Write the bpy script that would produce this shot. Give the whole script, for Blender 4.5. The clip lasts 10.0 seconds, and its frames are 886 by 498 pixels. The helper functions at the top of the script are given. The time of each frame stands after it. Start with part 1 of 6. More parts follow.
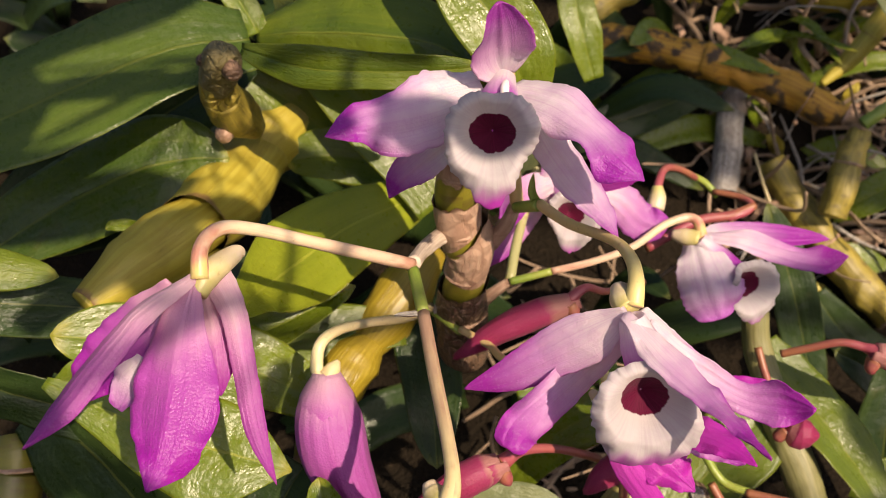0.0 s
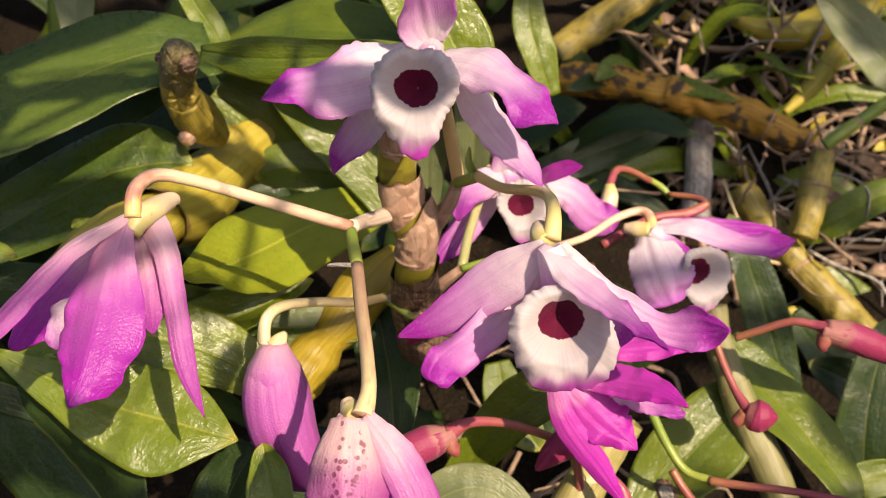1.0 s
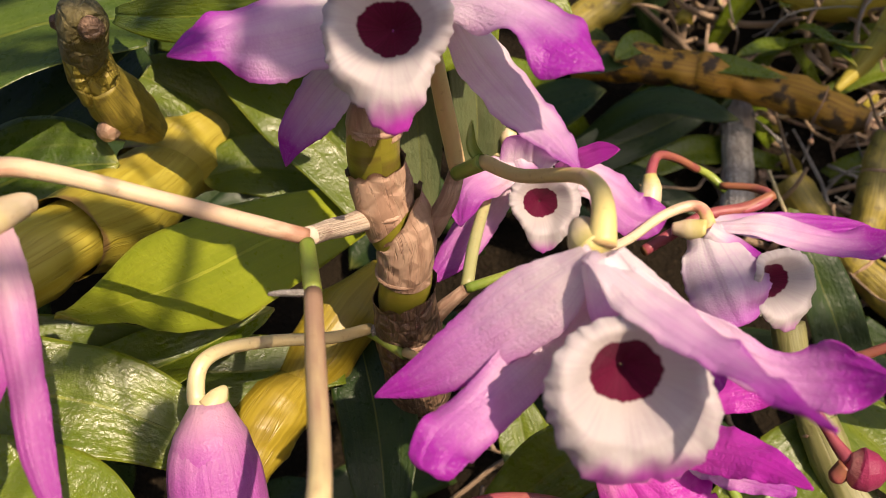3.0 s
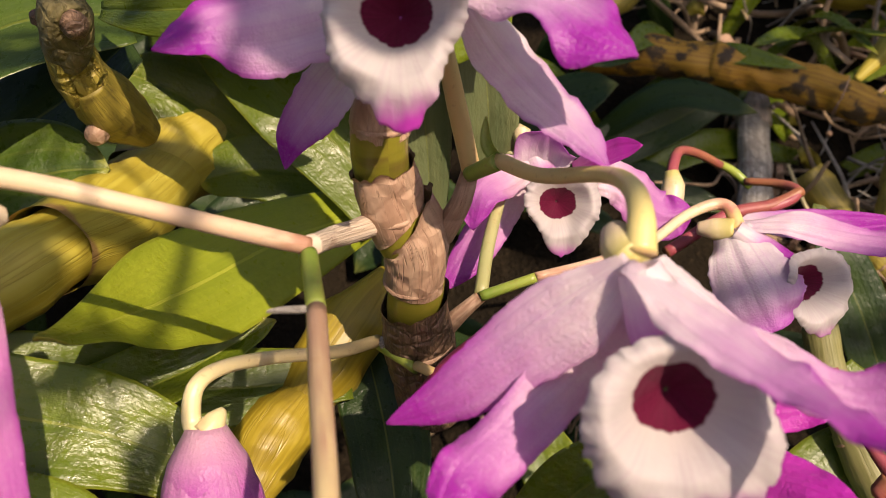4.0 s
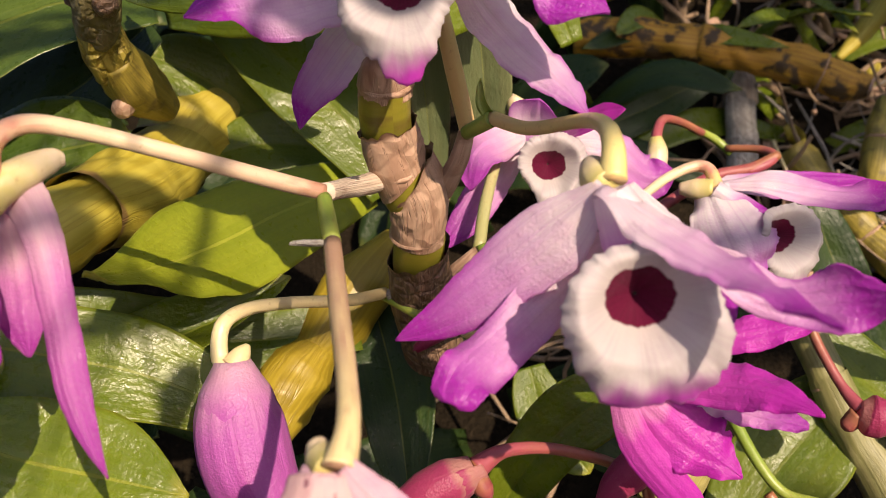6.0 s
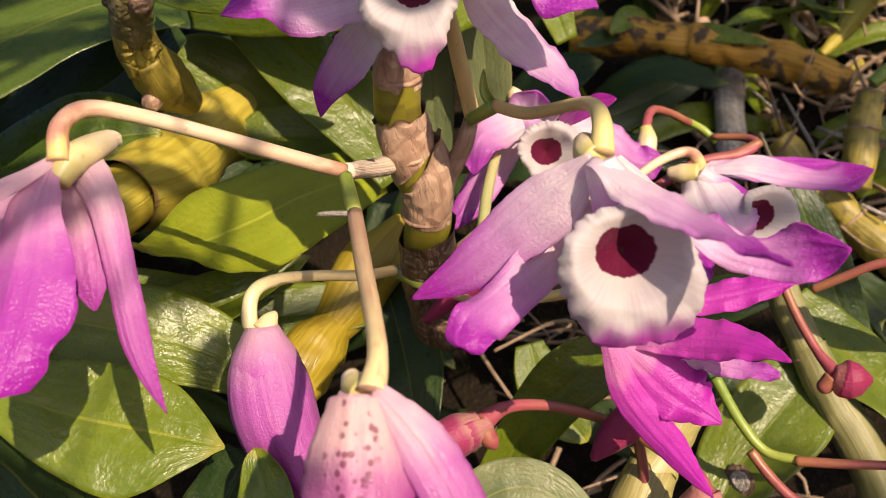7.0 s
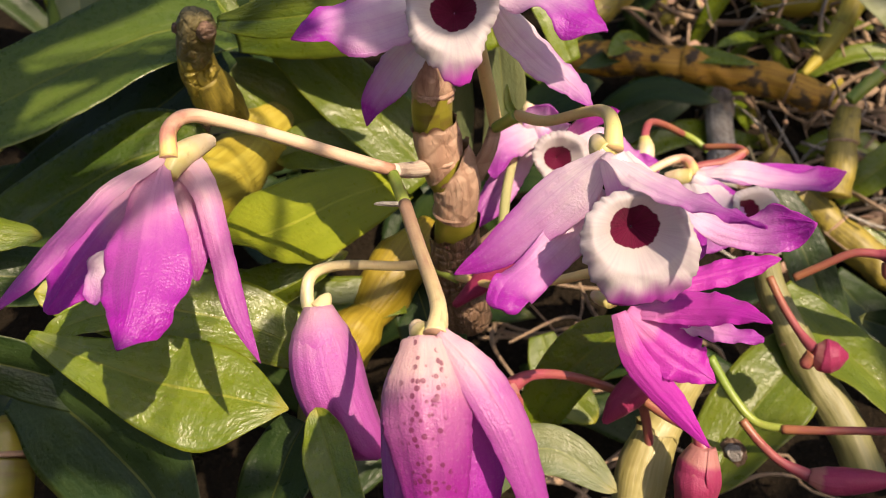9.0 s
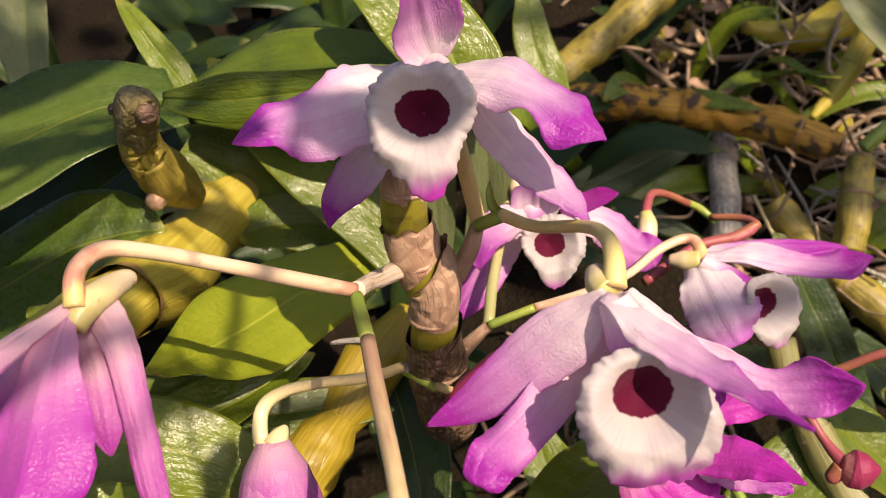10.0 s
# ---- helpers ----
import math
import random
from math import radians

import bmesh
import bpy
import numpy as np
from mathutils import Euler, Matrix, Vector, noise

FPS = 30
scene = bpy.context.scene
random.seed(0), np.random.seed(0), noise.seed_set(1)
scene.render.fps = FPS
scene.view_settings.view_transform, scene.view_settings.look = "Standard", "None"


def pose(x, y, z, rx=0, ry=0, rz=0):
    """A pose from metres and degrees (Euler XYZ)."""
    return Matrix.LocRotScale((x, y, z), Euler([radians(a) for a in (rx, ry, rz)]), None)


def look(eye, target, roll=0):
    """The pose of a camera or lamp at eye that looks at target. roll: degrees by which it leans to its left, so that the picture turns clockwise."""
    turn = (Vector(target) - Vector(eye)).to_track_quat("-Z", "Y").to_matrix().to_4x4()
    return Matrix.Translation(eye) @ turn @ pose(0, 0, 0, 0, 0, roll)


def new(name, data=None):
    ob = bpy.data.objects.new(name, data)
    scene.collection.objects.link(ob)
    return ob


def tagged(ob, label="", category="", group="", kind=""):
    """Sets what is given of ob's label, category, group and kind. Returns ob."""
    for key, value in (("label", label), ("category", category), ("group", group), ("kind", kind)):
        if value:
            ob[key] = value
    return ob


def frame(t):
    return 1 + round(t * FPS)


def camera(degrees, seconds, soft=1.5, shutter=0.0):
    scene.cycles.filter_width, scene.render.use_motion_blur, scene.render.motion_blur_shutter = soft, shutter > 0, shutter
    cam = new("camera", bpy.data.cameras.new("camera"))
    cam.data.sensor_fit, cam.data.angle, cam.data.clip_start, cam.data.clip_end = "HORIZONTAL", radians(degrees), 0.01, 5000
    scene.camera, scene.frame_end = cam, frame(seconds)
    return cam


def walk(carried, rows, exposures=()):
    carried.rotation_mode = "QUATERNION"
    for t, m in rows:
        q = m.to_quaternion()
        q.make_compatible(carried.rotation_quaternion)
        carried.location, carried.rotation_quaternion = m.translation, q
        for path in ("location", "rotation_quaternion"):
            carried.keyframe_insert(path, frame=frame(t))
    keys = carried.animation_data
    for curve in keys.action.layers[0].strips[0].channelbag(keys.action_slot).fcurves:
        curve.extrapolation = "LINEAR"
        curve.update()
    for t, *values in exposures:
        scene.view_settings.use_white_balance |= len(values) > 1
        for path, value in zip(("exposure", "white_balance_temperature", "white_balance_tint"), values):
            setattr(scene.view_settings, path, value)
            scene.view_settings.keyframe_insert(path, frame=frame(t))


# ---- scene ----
cam = camera(56.8, 10.0, soft=0.6)
cam.data.dof.use_dof, cam.data.dof.focus_distance, cam.data.dof.aperture_fstop = True, 0.19, 26.0
METRES, EYE, TILT, LEAN, TURN = 0.30, 0.50, -25.0, 0.0, 0.0
ROWS = [
    (0.0, 0.0, 0.0, 0.0, 0.0, 0.0, -0.0),
    (0.5, 0.0155, -0.0543, -0.0986, 0.02, 6.14, 1.06),
    (1.0, 0.0707, -0.0193, -0.1254, 1.08, 6.67, 1.29),
    (1.5, 0.0804, 0.0873, -0.1097, 1.38, 6.76, 2.14),
    (2.0, 0.0926, 0.1177, -0.1058, 1.44, 6.96, 2.59),
    (2.5, 0.0801, 0.1639, -0.1033, 1.59, 7.55, 2.81),
    (4.0, 0.066, 0.2523, -0.0846, 2.04, 7.44, 3.97),
    (4.5, 0.048, 0.2638, -0.081, 2.35, 7.34, 4.16),
    (5.0, 0.0597, 0.2606, -0.0651, 2.27, 7.3, 4.15),
    (5.5, 0.0695, 0.2356, -0.0795, 2.28, 7.32, 4.41),
    (6.0, 0.0656, 0.1967, -0.1286, 2.28, 7.34, 4.78),
    (7.5, 0.0411, 0.1052, -0.1734, 2.2, 8.02, 5.43),
    (8.0, 0.0015, 0.0612, -0.1901, 2.16, 8.56, 5.56),
    (8.5, -0.0099, 0.0308, -0.1979, 2.12, 8.61, 5.41),
    (9.0, 0.0226, 0.0321, -0.203, 1.92, 9.26, 5.71),
    (9.5, 0.0488, 0.0802, -0.1295, 2.05, 9.42, 6.15),
    (10.0, 0.0492, 0.122, -0.0943, 1.73, 9.71, 6.34),
]
walk(cam, [(t, pose(0, 0, EYE, TILT, LEAN, TURN) @ pose(METRES * x, METRES * y, METRES * z, 90 + pitch, roll, yaw)) for t, x, y, z, yaw, pitch, roll in ROWS],
     exposures=[(0.0, 0.42), (0.6, 0.66), (1.5, 0.60), (2.5, 0.52), (4.0, 0.42), (5.0, 0.44), (6.0, 0.48), (7.5, 0.58), (8.5, 0.62), (10.0, 0.60)])

# ---- light ----
SUN_EL, SUN_AZ = 34.0, 29.0          # degrees above the horizon, degrees to the right of straight behind the camera
scene.view_settings.use_white_balance, scene.view_settings.white_balance_temperature, scene.view_settings.white_balance_tint = True, 6560, 22
world = bpy.data.worlds.new("world")
scene.world = world
world.use_nodes = True
sky = world.node_tree.nodes.new("ShaderNodeTexSky")
sky.sky_type, sky.sun_disc = "NISHITA", False
sky.dust_density = 2.0
sky.sun_elevation, sky.sun_rotation = radians(SUN_EL), radians(180 - SUN_AZ)
background = world.node_tree.nodes["Background"]
background.inputs["Strength"].default_value = 0.085
world.node_tree.links.new(sky.outputs["Color"], background.inputs["Color"])
sun = new("sun", bpy.data.lights.new("sun", "SUN"))
sun.data.energy, sun.data.angle, sun.data.color = 5.0, radians(0.5), (1.0, 0.83, 0.60)
sun_from = Vector((math.sin(radians(SUN_AZ)) * math.cos(radians(SUN_EL)), -math.cos(radians(SUN_AZ)) * math.cos(radians(SUN_EL)), math.sin(radians(SUN_EL))))
sun.matrix_world = look(sun_from * 3, (0, 0, 0))


# ---- materials ----
def material(name):
    m = bpy.data.materials.new(name)
    m.use_nodes = True
    nt = m.node_tree
    return m, nt, nt.nodes["Principled BSDF"], nt.nodes["Material Output"]


def node(nt, kind, ins=None, operation="", blend=""):
    n = nt.nodes.new(kind)
    if operation:
        n.operation = operation
    if blend:
        n.data_type, n.blend_type = "RGBA", blend
    for k, v in (ins or {}).items():
        if isinstance(v, bpy.types.NodeSocket):
            nt.links.new(v, n.inputs[k])
        else:
            n.inputs[k].default_value = v
    return n


def ramp(nt, fac, stops):
    n = node(nt, "ShaderNodeValToRGB", {"Fac": fac})
    el = n.color_ramp.elements
    while len(el) < len(stops):
        el.new(0.5)
    for e, (p, c) in zip(el, stops):
        e.position, e.color = p, (*c, 1) if len(c) == 3 else c
    return n.outputs["Color"]


def mixc(nt, fac, a, b, blend="MIX"):
    n = node(nt, "ShaderNodeMix", blend=blend)
    for sock, v in ((n.inputs[0], fac), (n.inputs[6], a), (n.inputs[7], b)):
        if isinstance(v, bpy.types.NodeSocket):
            nt.links.new(v, sock)
        else:
            sock.default_value = v if isinstance(v, (int, float)) else (*v, 1)
    return n.outputs[2]


def calc(nt, op, a, b=0.0, c=0.0):
    n = node(nt, "ShaderNodeMath", operation=op)
    for i, v in enumerate((a, b, c)):
        if isinstance(v, bpy.types.NodeSocket):
            nt.links.new(v, n.inputs[i])
        else:
            n.inputs[i].default_value = v
    return n.outputs[0]


def uv_noise(nt, sx, sy, scale=1.0, detail=3.0):
    """Noise stretched along the strip's own length, with a shift of its own on each object."""
    uv = node(nt, "ShaderNodeUVMap").outputs["UV"]
    rnd = node(nt, "ShaderNodeObjectInfo").outputs["Random"]
    shift = node(nt, "ShaderNodeCombineXYZ", {"X": 0.0, "Y": 0.0, "Z": calc(nt, "MULTIPLY", rnd, 37.0)}).outputs[0]
    mp = node(nt, "ShaderNodeMapping", {"Vector": uv, "Scale": (sx, sy, 1), "Location": shift})
    return node(nt, "ShaderNodeTexNoise", {"Vector": mp.outputs[0], "Scale": scale, "Detail": detail}).outputs["Fac"]


def obj_noise(nt, scale, detail=3.0):
    co = node(nt, "ShaderNodeTexCoord").outputs["Object"]
    return node(nt, "ShaderNodeTexNoise", {"Vector": co, "Scale": scale, "Detail": detail}).outputs["Fac"]


def uv_parts(nt):
    s = node(nt, "ShaderNodeSeparateXYZ", {"Vector": node(nt, "ShaderNodeUVMap").outputs["UV"]})
    return s.outputs[0], s.outputs[1]


def relief(nt, bsdf, height, strength=0.3, distance=0.0005):
    b = node(nt, "ShaderNodeBump", {"Height": height, "Strength": strength, "Distance": distance})
    nt.links.new(b.outputs[0], bsdf.inputs["Normal"])
    return b.outputs[0]


def thin(nt, bsdf, out, color, share):
    """Lets part of the light through, as petals and leaves do."""
    tr = node(nt, "ShaderNodeBsdfTranslucent")
    nt.links.new(color, tr.inputs["Color"])
    mx = node(nt, "ShaderNodeMixShader", {"Fac": share})
    nt.links.new(bsdf.outputs[0], mx.inputs[1])
    nt.links.new(tr.outputs[0], mx.inputs[2])
    nt.links.new(mx.outputs[0], out.inputs["Surface"])


def petal_material(name, base, mid, tip, p_mid, p_tip, rough=0.31, spots=False, p_base=0.22):
    m, nt, bsdf, out = material(name)
    u, v = uv_parts(nt)
    cloud = uv_noise(nt, 2.5, 3.0, 1.0, 2.0)
    edge = calc(nt, "ABSOLUTE", calc(nt, "SUBTRACT", u, 0.5))
    along = calc(nt, "ADD", calc(nt, "ADD", v, calc(nt, "MULTIPLY", calc(nt, "SUBTRACT", cloud, 0.5), 0.22)), calc(nt, "MULTIPLY", edge, 0.12))
    col = ramp(nt, along, [(p_base, base), (p_mid, mid), (p_tip, tip)])
    vein = uv_noise(nt, 34.0, 1.3, 1.0, 3.0)
    deeper = mixc(nt, 0.6, col, tip)
    col = mixc(nt, calc(nt, "MULTIPLY", ramp_value(nt, vein, 0.46, 0.70), 0.24), col, deeper)
    # flushed margins and cloudy patches
    rim = calc(nt, "MULTIPLY", ramp_value(nt, calc(nt, "ADD", edge, calc(nt, "MULTIPLY", cloud, 0.12)), 0.42, 0.58), ramp_value(nt, v, 0.25, 0.6))
    col = mixc(nt, calc(nt, "MULTIPLY", rim, 0.75), col, tip)
    patchy = ramp_value(nt, obj_noise(nt, 210.0, 3.0), 0.42, 0.66)
    col = mixc(nt, calc(nt, "MULTIPLY", patchy, 0.22), col, deeper)
    cells = node(nt, "ShaderNodeTexVoronoi", {"Vector": node(nt, "ShaderNodeTexCoord").outputs["Object"], "Scale": 1900.0}).outputs["Distance"]
    grain = calc(nt, "SUBTRACT", 1.0, cells)
    fine = obj_noise(nt, 1300.0, 3.0)
    col = mixc(nt, calc(nt, "MULTIPLY", ramp_value(nt, fine, 0.50, 0.75), 0.10), col, base)
    if spots:
        vor = node(nt, "ShaderNodeTexVoronoi", {"Vector": node(nt, "ShaderNodeTexCoord").outputs["Object"], "Scale": 620.0, "Randomness": 1.0}).outputs["Distance"]
        patch = ramp_value(nt, calc(nt, "ADD", calc(nt, "MULTIPLY", edge, -1.6), calc(nt, "ADD", obj_noise(nt, 260.0), 0.10)), 0.14, 0.30)
        dot = calc(nt, "MULTIPLY", calc(nt, "SUBTRACT", 1.0, ramp_value(nt, vor, 0.28, 0.42)), patch)
        col = mixc(nt, calc(nt, "MULTIPLY", dot, 0.75), col, (0.20, 0.03, 0.08))
    nt.links.new(col, bsdf.inputs["Base Color"])
    bsdf.inputs["Roughness"].default_value = rough
    bsdf.inputs["Specular IOR Level"].default_value = 0.45
    bsdf.inputs["Sheen Weight"].default_value = 0.08
    relief(nt, bsdf, calc(nt, "ADD", calc(nt, "MULTIPLY", vein, 1.0), calc(nt, "ADD", calc(nt, "MULTIPLY", grain, 0.55), calc(nt, "MULTIPLY", fine, 1.2))), 0.48, 0.0004)
    thin(nt, bsdf, out, col, 0.50)
    return m


def ramp_value(nt, x, lo, hi):
    n = node(nt, "ShaderNodeMapRange", {"Value": x, "From Min": lo, "From Max": hi})
    n.interpolation_type = "SMOOTHSTEP"
    return n.outputs[0]


def leaf_material(name, dark, light, yellow=(0.30, 0.30, 0.03), rough=0.34, through_share=0.22, wear=0.15, gloss=0.4):
    m, nt, bsdf, out = material(name)
    u, v = uv_parts(nt)
    rnd = node(nt, "ShaderNodeObjectInfo").outputs["Random"]
    col = mixc(nt, ramp_value(nt, uv_noise(nt, 3.0, 2.0, 1.0, 4.0), 0.3, 0.7), dark, light)
    col = mixc(nt, calc(nt, "MULTIPLY", rnd, 0.35), col, light)
    fibre = uv_noise(nt, 60.0, 1.2, 1.0, 2.0)
    col = mixc(nt, calc(nt, "MULTIPLY", ramp_value(nt, fibre, 0.5, 0.68), 0.10), col, yellow)
    col = mixc(nt, calc(nt, "MULTIPLY", ramp_value(nt, uv_noise(nt, 22.0, 0.8, 1.0, 2.0), 0.52, 0.62), 0.16), col, dark)
    rib = calc(nt, "ABSOLUTE", calc(nt, "SUBTRACT", u, 0.5))
    line = calc(nt, "SUBTRACT", 1.0, ramp_value(nt, rib, 0.004, 0.018))
    col = mixc(nt, calc(nt, "MULTIPLY", line, 0.2), col, yellow)
    margin = ramp_value(nt, rib, 0.475, 0.50)
    col = mixc(nt, calc(nt, "MULTIPLY", margin, 0.35), col, yellow)
    end = ramp_value(nt, calc(nt, "ADD", v, calc(nt, "MULTIPLY", uv_noise(nt, 6, 6), 0.12)), 0.97, 1.06)
    col = mixc(nt, end, col, yellow)
    stain = ramp_value(nt, obj_noise(nt, 85.0, 5.0), 0.62, 0.74)
    col = mixc(nt, calc(nt, "MULTIPLY", stain, wear), col, (0.16, 0.13, 0.05))
    speck = ramp_value(nt, obj_noise(nt, 1500.0, 2.0), 0.70, 0.78)
    col = mixc(nt, calc(nt, "MULTIPLY", speck, 0.25), col, (0.42, 0.42, 0.30))
    nt.links.new(col, bsdf.inputs["Base Color"])
    dust = obj_noise(nt, 420.0, 4.0)
    rg = node(nt, "ShaderNodeMapRange", {"Value": dust, "From Min": 0.3, "From Max": 0.7, "To Min": rough - 0.08, "To Max": rough + 0.16})
    nt.links.new(rg.outputs[0], bsdf.inputs["Roughness"])
    bsdf.inputs["Specular IOR Level"].default_value = gloss
    # lengthwise parallel veins, closer towards the margin
    ridge = calc(nt, "SINE", calc(nt, "MULTIPLY", u, 72.0))
    h = calc(nt, "ADD", calc(nt, "MULTIPLY", ridge, 0.06), calc(nt, "ADD", calc(nt, "MULTIPLY", fibre, 0.22), calc(nt, "MULTIPLY", dust, 0.6)))
    h = calc(nt, "ADD", h, calc(nt, "MULTIPLY", uv_noise(nt, 17.0, 42.0, 1.0, 4.0), 1.5))
    relief(nt, bsdf, h, 0.40, 0.0006)
    thin(nt, bsdf, out, mixc(nt, 0.5, col, yellow), through_share)
    return m


def stalk_material(name, a, b, red=None, rough=0.42, red_at=0.6, stops=None):
    """Smooth fleshy stalk whose colour runs from a to b along its length."""
    m, nt, bsdf, out = material(name)
    u, v = uv_parts(nt)
    n = uv_noise(nt, 3.0, 9.0, 1.0, 4.0)
    col = ramp(nt, calc(nt, "ADD", v, calc(nt, "MULTIPLY", calc(nt, "SUBTRACT", n, 0.5), 0.5)), stops or [(0.1, a), (0.75, b)])
    if red:
        col = mixc(nt, calc(nt, "MULTIPLY", ramp_value(nt, uv_noise(nt, 2.0, 4.0, 1.0, 2.0), 0.52, 0.75), red_at), col, red)
    col = mixc(nt, calc(nt, "MULTIPLY", ramp_value(nt, obj_noise(nt, 700.0), 0.6, 0.75), 0.35), col, (0.25, 0.14, 0.06))
    nt.links.new(col, bsdf.inputs["Base Color"])
    bsdf.inputs["Roughness"].default_value = rough
    bsdf.inputs["Subsurface Weight"].default_value = 0.12
    bsdf.inputs["Subsurface Radius"].default_value = (0.002, 0.0015, 0.0008)
    relief(nt, bsdf, calc(nt, "ADD", uv_noise(nt, 14.0, 3.0), obj_noise(nt, 500.0)), 0.25, 0.0004)
    return m


def papery_material(name, a, b, dark, rough=0.6, blot_scale=140.0, blot_share=0.55, lo=0.5, hi=0.72, bump=0.6, crease_share=0.38, net=0.0, rim=0.0, fib=44.0, net_dark=0.42):
    """Dry sheath: lengthwise fibres, creases and darker blotches."""
    m, nt, bsdf, out = material(name)
    fibre = uv_noise(nt, fib, 1.2, 1.0, 4.0)
    col = mixc(nt, ramp_value(nt, fibre, 0.35, 0.65), a, b)
    crease = ramp_value(nt, node_ridge(nt), 0.0, 0.024)
    col = mixc(nt, calc(nt, "MULTIPLY", calc(nt, "SUBTRACT", 1.0, crease), crease_share), col, dark)
    blot = ramp_value(nt, obj_noise(nt, blot_scale, 5.0), lo, hi)
    col = mixc(nt, calc(nt, "MULTIPLY", blot, blot_share), col, dark)
    height = calc(nt, "ADD", calc(nt, "MULTIPLY", fibre, 1.0), calc(nt, "MULTIPLY", crease, 0.8))
    if net:      # crackled skin: crooked folds that meet in a net
        co = node(nt, "ShaderNodeTexCoord").outputs["Object"]
        bend = node(nt, "ShaderNodeTexNoise", {"Vector": co, "Scale": net * 1.3, "Detail": 3.0}).outputs["Color"]
        at = node(nt, "ShaderNodeVectorMath", {0: co, 1: node(nt, "ShaderNodeVectorMath", {0: bend, 1: (0.0030, 0.0030, 0.0030)}, operation="MULTIPLY").outputs[0]}, operation="ADD").outputs[0]
        vor = node(nt, "ShaderNodeTexVoronoi", {"Vector": at, "Scale": net})
        vor.feature = "DISTANCE_TO_EDGE"
        fold = ramp_value(nt, vor.outputs["Distance"], 0.0, 0.07)
        col = mixc(nt, calc(nt, "MULTIPLY", calc(nt, "SUBTRACT", 1.0, fold), net_dark), col, dark)
        height = calc(nt, "ADD", height, calc(nt, "MULTIPLY", ramp_value(nt, vor.outputs["Distance"], 0.0, 0.25), 1.6))
    if rim:      # dried, browned rim of the sheath
        u, v = uv_parts(nt)
        dry = ramp_value(nt, calc(nt, "ADD", v, calc(nt, "MULTIPLY", calc(nt, "SUBTRACT", uv_noise(nt, 12.0, 9.0), 0.5), 0.10)), 0.95, 0.985)
        col = mixc(nt, calc(nt, "MULTIPLY", dry, rim), col, (0.20, 0.10, 0.05))
    nt.links.new(col, bsdf.inputs["Base Color"])
    bsdf.inputs["Roughness"].default_value = rough
    relief(nt, bsdf, height, bump, 0.0007)
    return m


def node_ridge(nt):
    """Thin crooked lines where a stretched noise crosses its middle value."""
    return calc(nt, "ABSOLUTE", calc(nt, "SUBTRACT", uv_noise(nt, 30.0, 0.7, 1.0, 2.0), 0.5))


